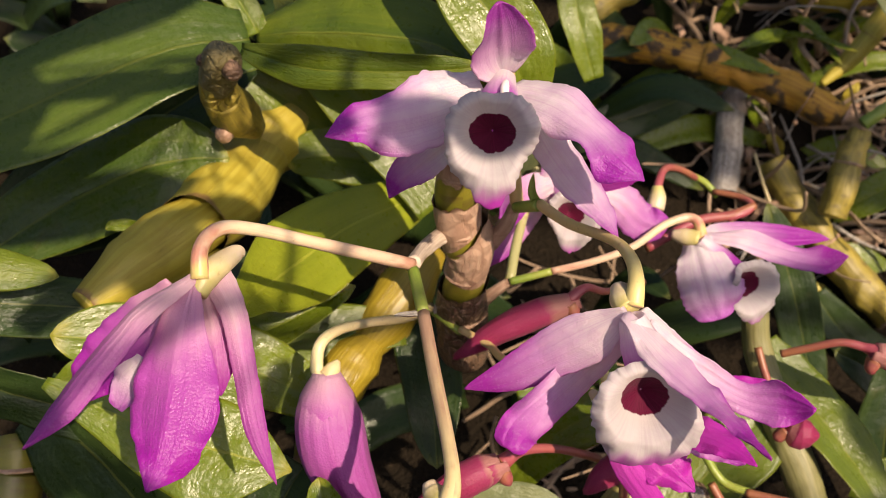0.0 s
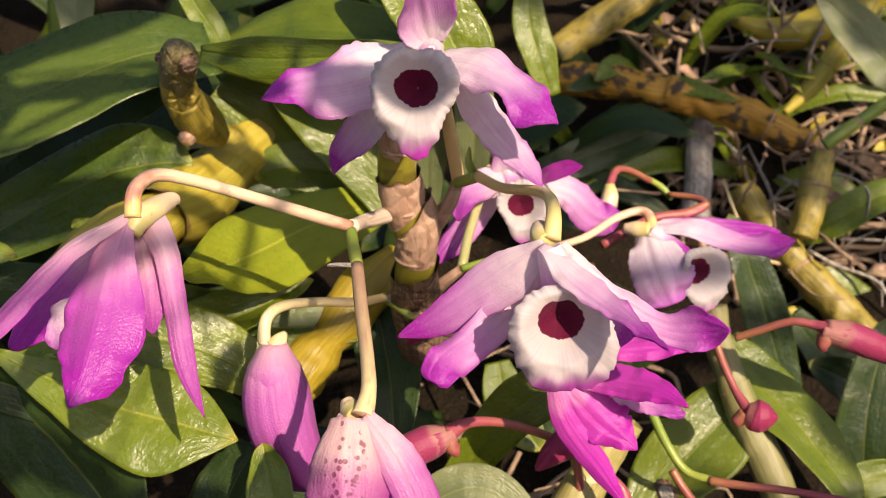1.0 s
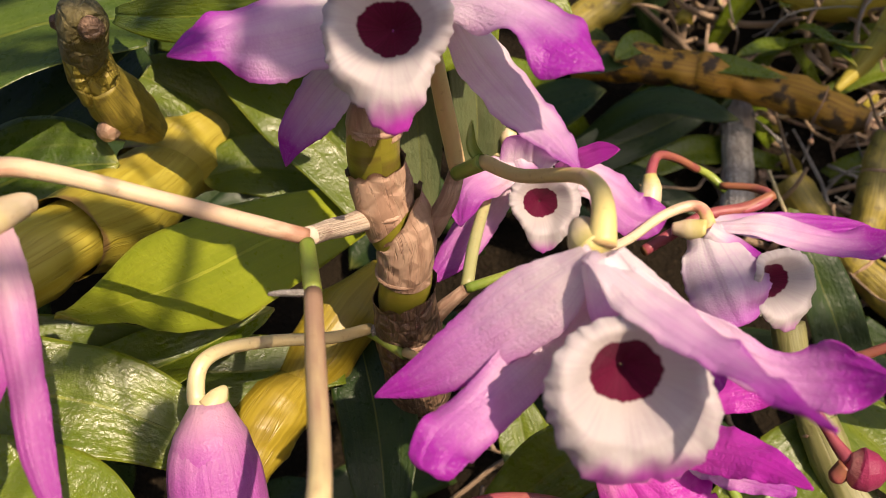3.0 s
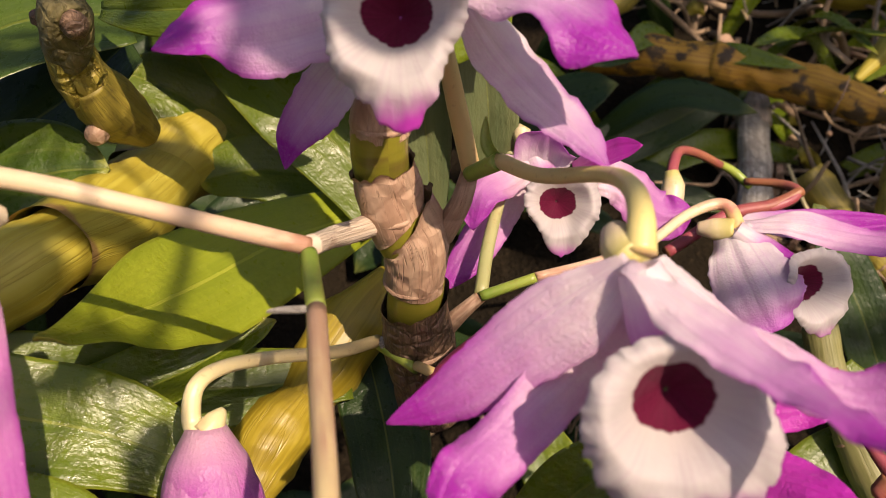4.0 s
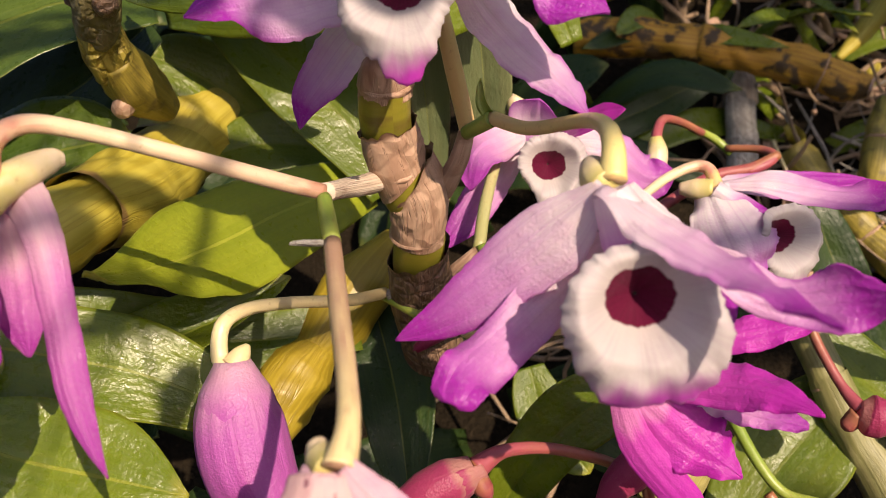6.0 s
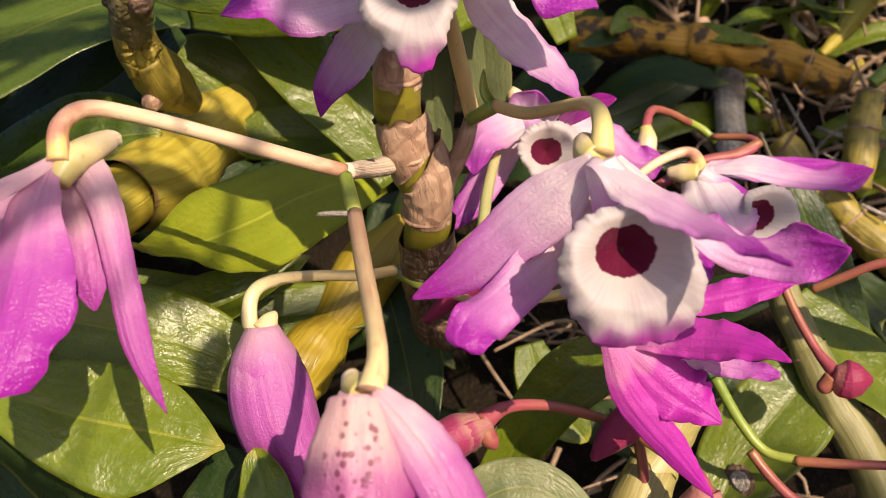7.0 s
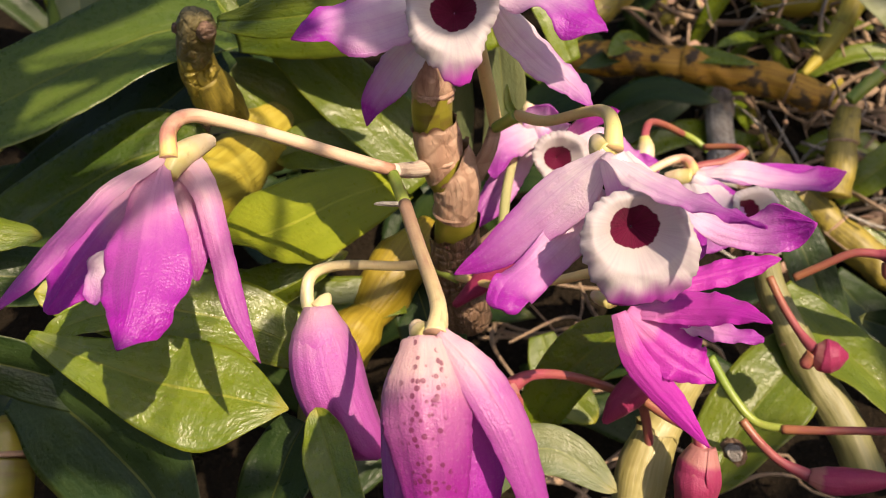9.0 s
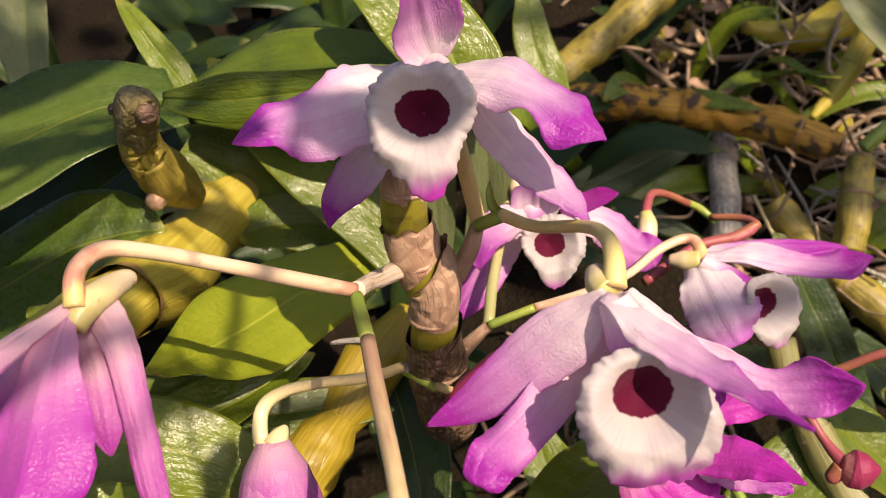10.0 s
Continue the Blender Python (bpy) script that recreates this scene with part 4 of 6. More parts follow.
sepal(ff, "lateral_sepal", [(0.0418, 0.1630, 0.4083), (0.0481, 0.1520, 0.4039), (0.0543, 0.1420, 0.4009), (0.0587, 0.1320, 0.3996), (0.0618, 0.1230, 0.3993)], ((0.15, -0.72, 0.8), (0.15, -0.75, 0.75)), 0.012, PETAL_VIOLET, sides=((0.0012, 0.0040, 0.0032, 0.0019, 0.0002), (0.0017, 0.0043, 0.0032, 0.0018, 0.0002)), cup=-0.25, ruffle=0.0006, seed=33)
sepal(ff, "petal", [(0.0479, 0.1660, 0.4030), (0.0595, 0.1630, 0.3934), (0.0700, 0.1590, 0.3880), (0.0776, 0.1550, 0.3886), (0.0828, 0.1500, 0.3906)], ((0.1, -0.8, 0.7), (0.3, -1, 0.3)), 0.012, PETAL_VIOLET, sides=((0.0018, 0.0034, 0.0031, 0.0054, 0.0005), (0.0018, 0.0039, 0.0043, 0.0054, 0.0011)), cup=0.15, ruffle=0.0012, waves=2.2, seed=34)
sepal(ff, "lateral_sepal", [(0.0450, 0.1660, 0.4050), (0.0590, 0.1700, 0.3860), (0.0660, 0.1720, 0.3790)], (0.2, -1, 0.3), 0.0140, PETAL_PALE, shape=(0.5, 0.6, 0.5), cup=0.1, seed=35)
part("lip", lip_mesh((0.0444, 0.1460, 0.3948), (-0.03, -1, 0.20), (-0.06, 0, 1), 0.0106, (1.04, 1.02, 0.95, 0.85, 0.76, 0.80, 0.90, 1.02, 1.12, 1.22, 1.36, 1.62, 1.55, 1.66, 1.50, 1.25), 0.0085, seed=36, roll=0.34, trough=0.22, droop=0.35), LIP, ff, "white frilled lip with a dark crimson throat")
lip_tube(ff, (0.0430, 0.1630, 0.4070), (0.0480, 0.1600, 0.3930), 0.0030, 0.0050)

# flower farther along the spray, half turned away
rf = flower((0.0940, 0.2770, 0.3760), "pale lilac orchid flower turned to the side on a cream stalk")
part("pedicel", tube([(0.0230, 0.2500, 0.3710), (0.0370, 0.2500, 0.3750)], [0.0014, 0.0013], n=10), STALK_GREEN, rf, "green joint of the stalk")
part("pedicel", tube([(0.0370, 0.2500, 0.3750), (0.0530, 0.2580, 0.3750), (0.0690, 0.2700, 0.3750), (0.0820, 0.2800, 0.3790), (0.0910, 0.2830, 0.3810), (0.0950, 0.2810, 0.3800), (0.0960, 0.2770, 0.3750)], [0.0013, 0.0013, 0.0014, 0.0015, 0.0017, 0.0019, 0.0023], n=40), STALK_CREAM, rf, "cream stalk")
part("spur", tube([(0.0950, 0.2770, 0.3750), (0.0900, 0.2790, 0.3750), (0.0860, 0.2810, 0.3750)], [0.0032, 0.0032, 0.0018], n=10), CREAM, rf, "cream chin")
sepal(rf, "lateral_sepal", [(0.0936, 0.2770, 0.3757), (0.0945, 0.2660, 0.3681), (0.0962, 0.2580, 0.3607), (0.0985, 0.2540, 0.3538)], (-0.2, -1, 0.2), 0.012, PETAL_WHITE, sides=((0.0055, 0.0107, 0.0112, 0.0052), (0.0048, 0.0097, 0.0108, 0.0059)), cup=-0.2, ruffle=0.0013, waves=2.6, seed=41)
sepal(rf, "petal", [(0.0944, 0.2770, 0.3767), (0.1111, 0.2730, 0.3759), (0.1267, 0.2690, 0.3725), (0.1364, 0.2660, 0.3715), (0.1448, 0.2640, 0.3741)], (0.05, -0.7, 0.8), 0.012, PETAL_VIOLET, sides=((0.0018, 0.0040, 0.0032, 0.0060, 0.0005), (0.0018, 0.0047, 0.0058, 0.0057, 0.0005)), cup=0.1, ruffle=0.0010, waves=2.0, seed=42)
sepal(rf, "dorsal_sepal", [(0.0960, 0.2800, 0.3750), (0.1170, 0.2900, 0.3710), (0.1500, 0.2900, 0.3690)], (0.0, -0.6, 1), 0.0120, PETAL_VIOLET, shape=(0.5, 0.5, 0.4), cup=0.1, seed=43)
part("lip", lip_mesh((0.1115, 0.2590, 0.3640), (0.45, -0.92, 0.15), (0.08, 0, 1), 0.0112, (1.15, 1.1, 1.0, 0.85, 0.72, 0.7, 0.7, 0.68, 0.65, 0.75, 0.9, 1.05, 1.25, 1.45, 1.42, 1.28), 0.0085, seed=46, trough=0.2), LIP, rf, "white frilled lip with a crimson throat")

lip_tube(rf, (0.0950, 0.2760, 0.3750), (0.1080, 0.2705, 0.3655), 0.0030, 0.0036)

# flower behind the upright one
mf = flower((0.0390, 0.2840, 0.4030), "white and violet orchid flower half hidden behind another flower")
part("pedicel", tube([(0.0230, 0.2510, 0.3710), (0.0260, 0.2630, 0.3800), (0.0310, 0.2780, 0.3900), (0.0360, 0.2880, 0.4010), (0.0390, 0.2860, 0.4040)], [0.0018, 0.0018, 0.0016, 0.0017, 0.0022], n=26), STALK_PALE, mf, "pale green stalk")
part("spur", tube([(0.0390, 0.2840, 0.4010), (0.0380, 0.2840, 0.4050), (0.0390, 0.2840, 0.4070)], [0.0026, 0.0026, 0.0018], n=10), CREAM, mf, "pale yellow chin")
sepal(mf, "petal", [(0.0430, 0.2800, 0.3980), (0.0330, 0.2740, 0.3960), (0.0250, 0.2660, 0.3940), (0.0220, 0.2620, 0.3850)], ((0, -1, 0.4), (-0.6, -0.7, 0.3)), 0.0120, PETAL_LILAC, shape=(0.5, 0.6, 0.5), cup=-0.2, ruffle=0.001, waves=2, seed=51)
sepal(mf, "dorsal_sepal", [(0.0430, 0.2800, 0.3920), (0.0430, 0.2780, 0.4000), (0.0440, 0.2730, 0.4070)], (0, -0.8, 0.6), 0.0170, PETAL_WHITE, shape=(0.5, 0.7, 0.6), cup=0.1, seed=52)
sepal(mf, "lateral_sepal", [(0.0380, 0.2820, 0.3920), (0.0260, 0.2760, 0.3800), (0.0130, 0.2700, 0.3660)], (-0.3, -1, 0.2), 0.0120, PETAL_LILAC, shape=(0.5, 0.5, 0.5), cup=-0.2, seed=53)
sepal(mf, "petal", [(0.0520, 0.2800, 0.3930), (0.0650, 0.2800, 0.3900), (0.0760, 0.2810, 0.3800), (0.0850, 0.2820, 0.3800)], (0.2, -1, 0.5), 0.0150, PETAL_LILAC, shape=(0.6, 0.6, 0.5), cup=-0.3, ruffle=0.0008, seed=54)
sepal(mf, "lateral_sepal", [(0.0510, 0.2780, 0.3950), (0.0590, 0.2680, 0.4010), (0.0660, 0.2620, 0.4040)], (0, -0.8, 0.5), 0.0070, PETAL_MAGENTA, shape=(0.5, 0.5, 0.6), cup=0.2, seed=55)
part("lip", lip_mesh((0.0452, 0.2640, 0.3895), (0.0, -1, 0.14), (0.05, 0, 1), 0.0098, (1.15, 1.15, 1.08, 1.0, 0.95, 0.95, 0.95, 0.95, 0.92, 0.85, 0.85, 1.05, 1.45, 1.30, 1.15, 1.15), 0.0075, seed=56), LIP, mf, "white lip with a dark crimson throat")
lip_tube(mf, (0.0400, 0.2820, 0.4010), (0.0450, 0.2790, 0.3880), 0.0030, 0.0044)

# magenta flower below
bf = flower((0.0460, 0.1900, 0.3630), "deep magenta orchid flower hanging below a larger one")
part("pedicel", tube([(-0.0040, 0.2500, 0.3600), (0.0060, 0.2400, 0.3570)], [0.0014, 0.0013], n=8), STALK_GREEN, bf, "green joint of the stalk")
part("pedicel", tube([(0.0060, 0.2400, 0.3580), (0.0150, 0.2300, 0.3580), (0.0200, 0.2160, 0.3610), (0.0350, 0.2060, 0.3650), (0.0450, 0.2000, 0.3680), (0.0470, 0.1950, 0.3660), (0.0460, 0.1900, 0.3620)], [0.0013, 0.0013, 0.0013, 0.0013, 0.0015, 0.0018, 0.0021], n=40), STALK_YELLOW, bf, "tan-yellow stalk")
part("spur", tube([(0.0460, 0.1890, 0.3630), (0.0440, 0.1930, 0.3630), (0.0430, 0.1960, 0.3630)], [0.0019, 0.0019, 0.0013], n=10), CREAM, bf, "cream chin")
sepal(bf, "petal", [(0.0520, 0.1870, 0.3604), (0.0629, 0.1810, 0.3621), (0.0722, 0.1730, 0.3636), (0.0791, 0.1640, 0.3633)], (0.1, -0.8, 0.7), 0.012, PETAL_MAGENTA, sides=((0.0020, 0.0053, 0.0048, 0.0004), (0.0020, 0.0042, 0.0037, 0.0004)), cup=-0.2, ruffle=0.0004, seed=61)
sepal(bf, "lateral_sepal", [(0.0609, 0.1880, 0.3570), (0.0706, 0.1830, 0.3544), (0.0828, 0.1780, 0.3525)], (0.1, -0.7, 0.7), 0.012, PETAL_LILAC, sides=((0.0017, 0.0031, 0.0017), (0.0017, 0.0028, 0.0011)), cup=0.1, ruffle=0.0007, seed=62)
sepal(bf, "petal", [(0.0495, 0.1855, 0.3612), (0.0571, 0.1830, 0.3531), (0.0635, 0.1810, 0.3468), (0.0706, 0.1790, 0.3414)], (0.1, -1, 0.3), 0.012, PETAL_MAGENTA, sides=((0.0023, 0.0082, 0.0074, 0.0006), (0.0023, 0.0065, 0.0057, 0.0006)), fold=-0.12, cup=-0.1, ruffle=0.0010, waves=4, seed=63, jag=0.20)
sepal(bf, "dorsal_sepal", [(0.0471, 0.1845, 0.3614), (0.0509, 0.1815, 0.3484), (0.0598, 0.1800, 0.3351), (0.0685, 0.1790, 0.3227)], (-0.2, -1, 0.3), 0.012, PETAL_MAGENTA, sides=((0.0020, 0.0037, 0.0037, 0.0004), (0.0020, 0.0037, 0.0034, 0.0004)), cup=-0.3, seed=64)
sepal(bf, "lateral_sepal", [(0.0550, 0.1950, 0.3640), (0.0740, 0.1920, 0.3670), (0.0920, 0.1900, 0.3700)], (0.1, -0.7, 0.7), 0.0080, PETAL_MAGENTA, shape=(0.5, 0.5, 0.5), cup=-0.2, ruffle=0.0006, seed=65)

# ---- buds ----
def bud(label, body, radii, stalk, stalk_r, mat, stalk_mat, cap=None, seed=0, seams=True):
    ob = thing("orchid_bud", body[0], label, "flower bud", "orchid buds")
    part("body", tube(body, radii, n=30, sides=22, lump=0.04, seed=seed), mat, ob)
    if stalk:
        part("pedicel", tube(stalk, stalk_r, n=28), stalk_mat, ob)
    if cap:
        part("spur", tube(cap, [0.0028, 0.0022, 0.0008], n=10), stalk_mat, ob, "small chin at the foot of the bud")
    if seams:      # overlapping outer petals that wrap the bud
        c = np.array(body, float)
        for k, off in enumerate(((-0.55, -0.85, 0.1), (0.75, -0.6, 0.1))):
            r = max(radii) * 0.97
            pts = [tuple(p + unit(off) * rr * 1.07) for p, rr in zip(c, np.interp(np.linspace(0, 1, len(c)), np.linspace(0, 1, len(radii)), radii))]
            part("sepal", blade(pts, off, r * 1.55, shape=(0.4, 0.6, 0.5), cup=-0.42, thick=0.0008, seed=seed + k, n=30, m=16, pleat=0.012, warp=0.0004), mat, ob)
    return ob


bud("plump pink closed orchid bud hanging from an arched stalk", [(-0.0340, 0.2020, 0.3660), (-0.0340, 0.1990, 0.3560), (-0.0320, 0.1940, 0.3430), (-0.0260, 0.1890, 0.3310), (-0.0200, 0.1860, 0.3260)],
    [0.0040, 0.0080, 0.0097, 0.0096, 0.0082, 0.0052, 0.0016],
    [(-0.0040, 0.2500, 0.3610), (-0.0120, 0.2360, 0.3650), (-0.0240, 0.2220, 0.3710), (-0.0320, 0.2120, 0.3740), (-0.0360, 0.2060, 0.3730), (-0.0370, 0.2030, 0.3670), (-0.0350, 0.2020, 0.3650)], [0.0016, 0.0016, 0.0015, 0.0016, 0.0018, 0.0020, 0.0024],
    BUD_PINK, STALK_IVORY, cap=[(-0.0340, 0.2010, 0.3650), (-0.0320, 0.2030, 0.3670), (-0.0310, 0.2050, 0.3680)], seed=71)
bud("slender rose-pink bud lying behind the flower spray", [(0.0420, 0.2350, 0.3710), (0.0310, 0.2350, 0.3670), (0.0180, 0.2350, 0.3600), (0.0040, 0.2350, 0.3500)], [0.0034, 0.0048, 0.0050, 0.0040, 0.0012],
    [(0.0690, 0.2500, 0.3710), (0.0550, 0.2430, 0.3710), (0.0470, 0.2380, 0.3750), (0.0410, 0.2350, 0.3720)], [0.0012, 0.0012, 0.0014, 0.0022], BUD_RED, STALK_RED, cap=[(0.0410, 0.2340, 0.3710), (0.0430, 0.2330, 0.3680), (0.0450, 0.2330, 0.3670)], seed=72)
bud("rose-pink bud with a pale foot on a red stalk", [(0.0170, 0.1950, 0.3380), (0.0100, 0.1930, 0.3360), (0.0020, 0.1900, 0.3330), (-0.0090, 0.1880, 0.3270)], [0.0034, 0.0052, 0.0054, 0.0040, 0.0014],
    [(0.0550, 0.2150, 0.3210), (0.0480, 0.2120, 0.3270), (0.0350, 0.2060, 0.3350), (0.0240, 0.2000, 0.3390), (0.0170, 0.1950, 0.3380)], [0.0014, 0.0014, 0.0014, 0.0016, 0.0028], BUD_RED, STALK_RED, cap=[(0.0170, 0.1940, 0.3370), (0.0190, 0.1930, 0.3340), (0.0200, 0.1930, 0.3320)], seed=73)
bud("red bud on a thin orange-red stalk", [(0.1470, 0.2380, 0.3500), (0.1570, 0.2370, 0.3470), (0.1660, 0.2360, 0.3430), (0.1810, 0.2340, 0.3370)], [0.0036, 0.0052, 0.0052, 0.0042, 0.0014],
    [(0.1210, 0.2500, 0.3420), (0.1280, 0.2470, 0.3460), (0.1370, 0.2430, 0.3510), (0.1440, 0.2400, 0.3510), (0.1480, 0.2380, 0.3500)], [0.0014, 0.0014, 0.0014, 0.0016, 0.0028], BUD_RED, STALK_RED, cap=[(0.1470, 0.2370, 0.3480), (0.1460, 0.2360, 0.3450), (0.1470, 0.2360, 0.3430)], seed=74)
bud("small round red bud on a pink stalk", [(0.1220, 0.2360, 0.3200), (0.1250, 0.2350, 0.3190), (0.1280, 0.2340, 0.3190), (0.1320, 0.2330, 0.3190)], [0.0030, 0.0056, 0.0058, 0.0046, 0.0010],
    [(0.1150, 0.2560, 0.3410), (0.1170, 0.2500, 0.3330), (0.1200, 0.2430, 0.3250), (0.1230, 0.2370, 0.3200)], [0.0014, 0.0014, 0.0014, 0.0022], BUD_RED, STALK_RED, cap=[(0.1220, 0.2360, 0.3190), (0.1190, 0.2360, 0.3160), (0.1180, 0.2360, 0.3150)], seed=75, seams=False)
bud("red orchid bud pointing downward beside the magenta flower", [(0.0580, 0.2060, 0.3330), (0.0550, 0.2050, 0.3290), (0.0500, 0.2040, 0.3250), (0.0450, 0.2030, 0.3200)], [0.0030, 0.0046, 0.0046, 0.0034, 0.0010],
    None, None, BUD_RED, STALK_RED, seed=76)
bud("pinkish-brown bud on a red stalk near the ground", [(0.0720, 0.1960, 0.3130), (0.0700, 0.1950, 0.3060), (0.0690, 0.1940, 0.2990), (0.0660, 0.1920, 0.2820)], [0.0034, 0.0062, 0.0066, 0.0058, 0.0020],
    [(0.0570, 0.2060, 0.3250), (0.0630, 0.2020, 0.3210), (0.0700, 0.1980, 0.3170), (0.0720, 0.1960, 0.3120)], [0.0016, 0.0015, 0.0015, 0.0024], BUD_RED, STALK_RED, seed=77)
bud("orange-red bud on a drooping red twig", [(0.1120, 0.2150, 0.2870), (0.1180, 0.2130, 0.2860), (0.1260, 0.2110, 0.2860), (0.1380, 0.2100, 0.2860)], [0.0026, 0.0044, 0.0046, 0.0036, 0.0012],
    [(0.0950, 0.2280, 0.3020), (0.0990, 0.2240, 0.2960), (0.1040, 0.2190, 0.2910), (0.1120, 0.2150, 0.2870)], [0.0015, 0.0015, 0.0015, 0.0022], BUD_RED, STALK_RED, seed=78)

# ---- canes and twigs ----
def halves(pts, radii):
    """Cuts a long joint in two, so that each has its own swelling."""
    line = spline(pts, 8)
    rad = np.interp(np.linspace(0, 1, 9), np.linspace(0, 1, len(radii)), radii)
    return [([tuple(q) for q in line[:5:2]], [rad[0], rad[2] * 1.04, rad[4] * 0.94]), ([tuple(q) for q in line[4::2]], [rad[4] * 0.94, rad[6] * 1.04, rad[8]])]


def cane(label, segments, seed=0):
    """A jointed cane; each segment is a part: name, points, radii, material, label and, for a sheath, the slant of its lower and upper rims. A ridged ring marks each joint."""
    ob = thing("orchid_cane", segments[0][1][0], label, "orchid cane", "orchid canes")
    pieces = []
    for name, pts, radii, mat, text, *cuts in segments:
        if len(segments) == 1:
            pieces += [(name, p, r, mat, text, None, None) for p, r in halves(pts, radii)]
        else:
            pieces.append((name, pts, radii, mat, text, *(cuts or (None, None))))
    for k, (name, pts, radii, mat, text, cut0, cut1) in enumerate(pieces):
        part(name, tube(pts, radii, n=36, sides=36, lump=0.22 if mat in (CANE_OLIVE, CANE_MOTTLED, CANE_WAXY, CANE_GREYED) else 0.09 if mat is SHEATH_YELLOW else 0.12, seed=seed + k * 3.7, fray=(0.0008 if mat is SHEATH_YELLOW else 0.0022) if name == "sheath" else 0.0, cut0=cut0, cut1=cut1, crumple=0.020 if mat is SHEATH_YELLOW else 0.035 if name != "internode" or mat is CANE_OLIVE else 0.0, cap=name != "sheath"), mat, ob, text)
        if name == "internode":
            e, d = np.array(pts[-1], float), unit(np.array(pts[-1], float) - np.array(pts[-2], float))
            r = radii[-1]
            part("joint_ring", tube([tuple(e - d * 0.0009), tuple(e), tuple(e + d * 0.0007)], [r * 1.0, r * 1.07, r * 1.01], n=6, sides=24, lump=0.12, seed=seed + k), SHEATH_BROWN if mat is not SHEATH_YELLOW else mat, ob)
    return ob


cane("green flowering cane wrapped in papery brown sheaths", [
    ("internode", [(0.0076, 0.2620, 0.3347), (0.0068, 0.2560, 0.3481), (0.0066, 0.2500, 0.3607)], [0.0091, 0.0090, 0.0084], SHEATH_DARK, "dark brown foot of the cane"),
    ("sheath", [(0.0069, 0.2555, 0.3492), (0.0064, 0.2500, 0.3607), (0.0069, 0.2428, 0.3746)], [0.0092, 0.0089, 0.0077], SHEATH_DARK, "torn dark brown sheath", (0, 0, 0), (0.002, 0, 0)),
    ("internode", [(0.0066, 0.2460, 0.3685), (0.0070, 0.2425, 0.3751), (0.0075, 0.2390, 0.3814)], [0.0070, 0.0069, 0.0068], CANE_GREEN, "smooth olive-green joint"),
    ("sheath", [(0.0073, 0.2400, 0.3793), (0.0087, 0.2370, 0.3861), (0.0089, 0.2350, 0.3922), (0.0077, 0.2335, 0.3969)], [0.0067, 0.0073, 0.0075, 0.0070], SHEATH_BROWN, "papery tan-brown sheath with raised veins", (0, 0, 0), (0.0062, 0, 0)),
    ("internode", [(0.0077, 0.2365, 0.3891), (0.0061, 0.2345, 0.3939), (0.0051, 0.2320, 0.3999)], [0.0065, 0.0067, 0.0066], CANE_GREEN, "smooth olive-green joint"),
    ("sheath", [(0.0060, 0.2335, 0.3971), (0.0049, 0.2315, 0.4026), (0.0042, 0.2295, 0.4071), (0.0036, 0.2280, 0.4110)], [0.0072, 0.0074, 0.0070, 0.0066], SHEATH_BROWN, "papery tan-brown sheath with a curled edge", (0.0050, 0, 0), (0.0004, 0, 0)),
    ("internode", [(0.0036, 0.2290, 0.4083), (0.0039, 0.2265, 0.4148), (0.0045, 0.2245, 0.4204)], [0.0061, 0.0062, 0.0061], CANE_GREEN, "smooth olive-green joint"),
    ("sheath", [(0.0041, 0.2255, 0.4176), (0.0045, 0.2240, 0.4216), (0.0050, 0.2225, 0.4257), (0.0056, 0.2210, 0.4314)], [0.0063, 0.0061, 0.0052, 0.0024], SHEATH_BROWN, "papery tan-brown sheath at the top", (0.0006, 0, 0), (0.001, 0, 0)),
    ("branch_stub", [(0.0023, 0.2345, 0.3968), (-0.0020, 0.2270, 0.3974), (-0.0059, 0.2130, 0.4000), (-0.0080, 0.2000, 0.4025)], [0.0030, 0.0026, 0.0022, 0.0020], SHEATH_WHITE, "whitish papery side stalk"),
    ("branch_stub", [(0.0146, 0.2360, 0.3921), (0.0175, 0.2345, 0.3963), (0.0201, 0.2330, 0.4010), (0.0222, 0.2318, 0.4068)], [0.0030, 0.0026, 0.0024, 0.0020], SHEATH_BROWN, "tan papery side stalk"),
    ("branch_stub", [(0.0106, 0.2510, 0.3599), (0.0168, 0.2510, 0.3657), (0.0229, 0.2510, 0.3706)], [0.0026, 0.0023, 0.0018], SHEATH_BROWN, "dry tan side stalk"),
    ("branch_stub", [(0.0043, 0.2490, 0.3616), (0.0006, 0.2490, 0.3612), (-0.0031, 0.2490, 0.3600)], [0.0030, 0.0027, 0.0020], SHEATH_GREY, "grey side stalk"),
], seed=1)

cane("fat yellow cane in creased papery sheaths, leaning sideways", [
    ("sheath", [(-0.0558, 0.3380, 0.4141), (-0.0630, 0.3310, 0.4066), (-0.0722, 0.3210, 0.4000), (-0.0778, 0.3080, 0.3931)], [0.0038, 0.0122, 0.0165, 0.0130], SHEATH_YELLOW, "creased pale yellow sheath with a dried rim"),
    ("sheath", [(-0.0726, 0.3180, 0.3983), (-0.0771, 0.3000, 0.3922), (-0.0811, 0.2760, 0.3892), (-0.0839, 0.2500, 0.3907)], [0.0114, 0.0136, 0.0147, 0.0109], SHEATH_YELLOW, "creased yellow sheath with a torn rim"),
    ("internode", [(-0.0824, 0.2600, 0.3908), (-0.0903, 0.2460, 0.3871), (-0.0995, 0.2330, 0.3832), (-0.1096, 0.2200, 0.3785)], [0.0101, 0.0120, 0.0108, 0.0050], SHEATH_YELLOW, "yellow-green swollen joint"),
], seed=20)
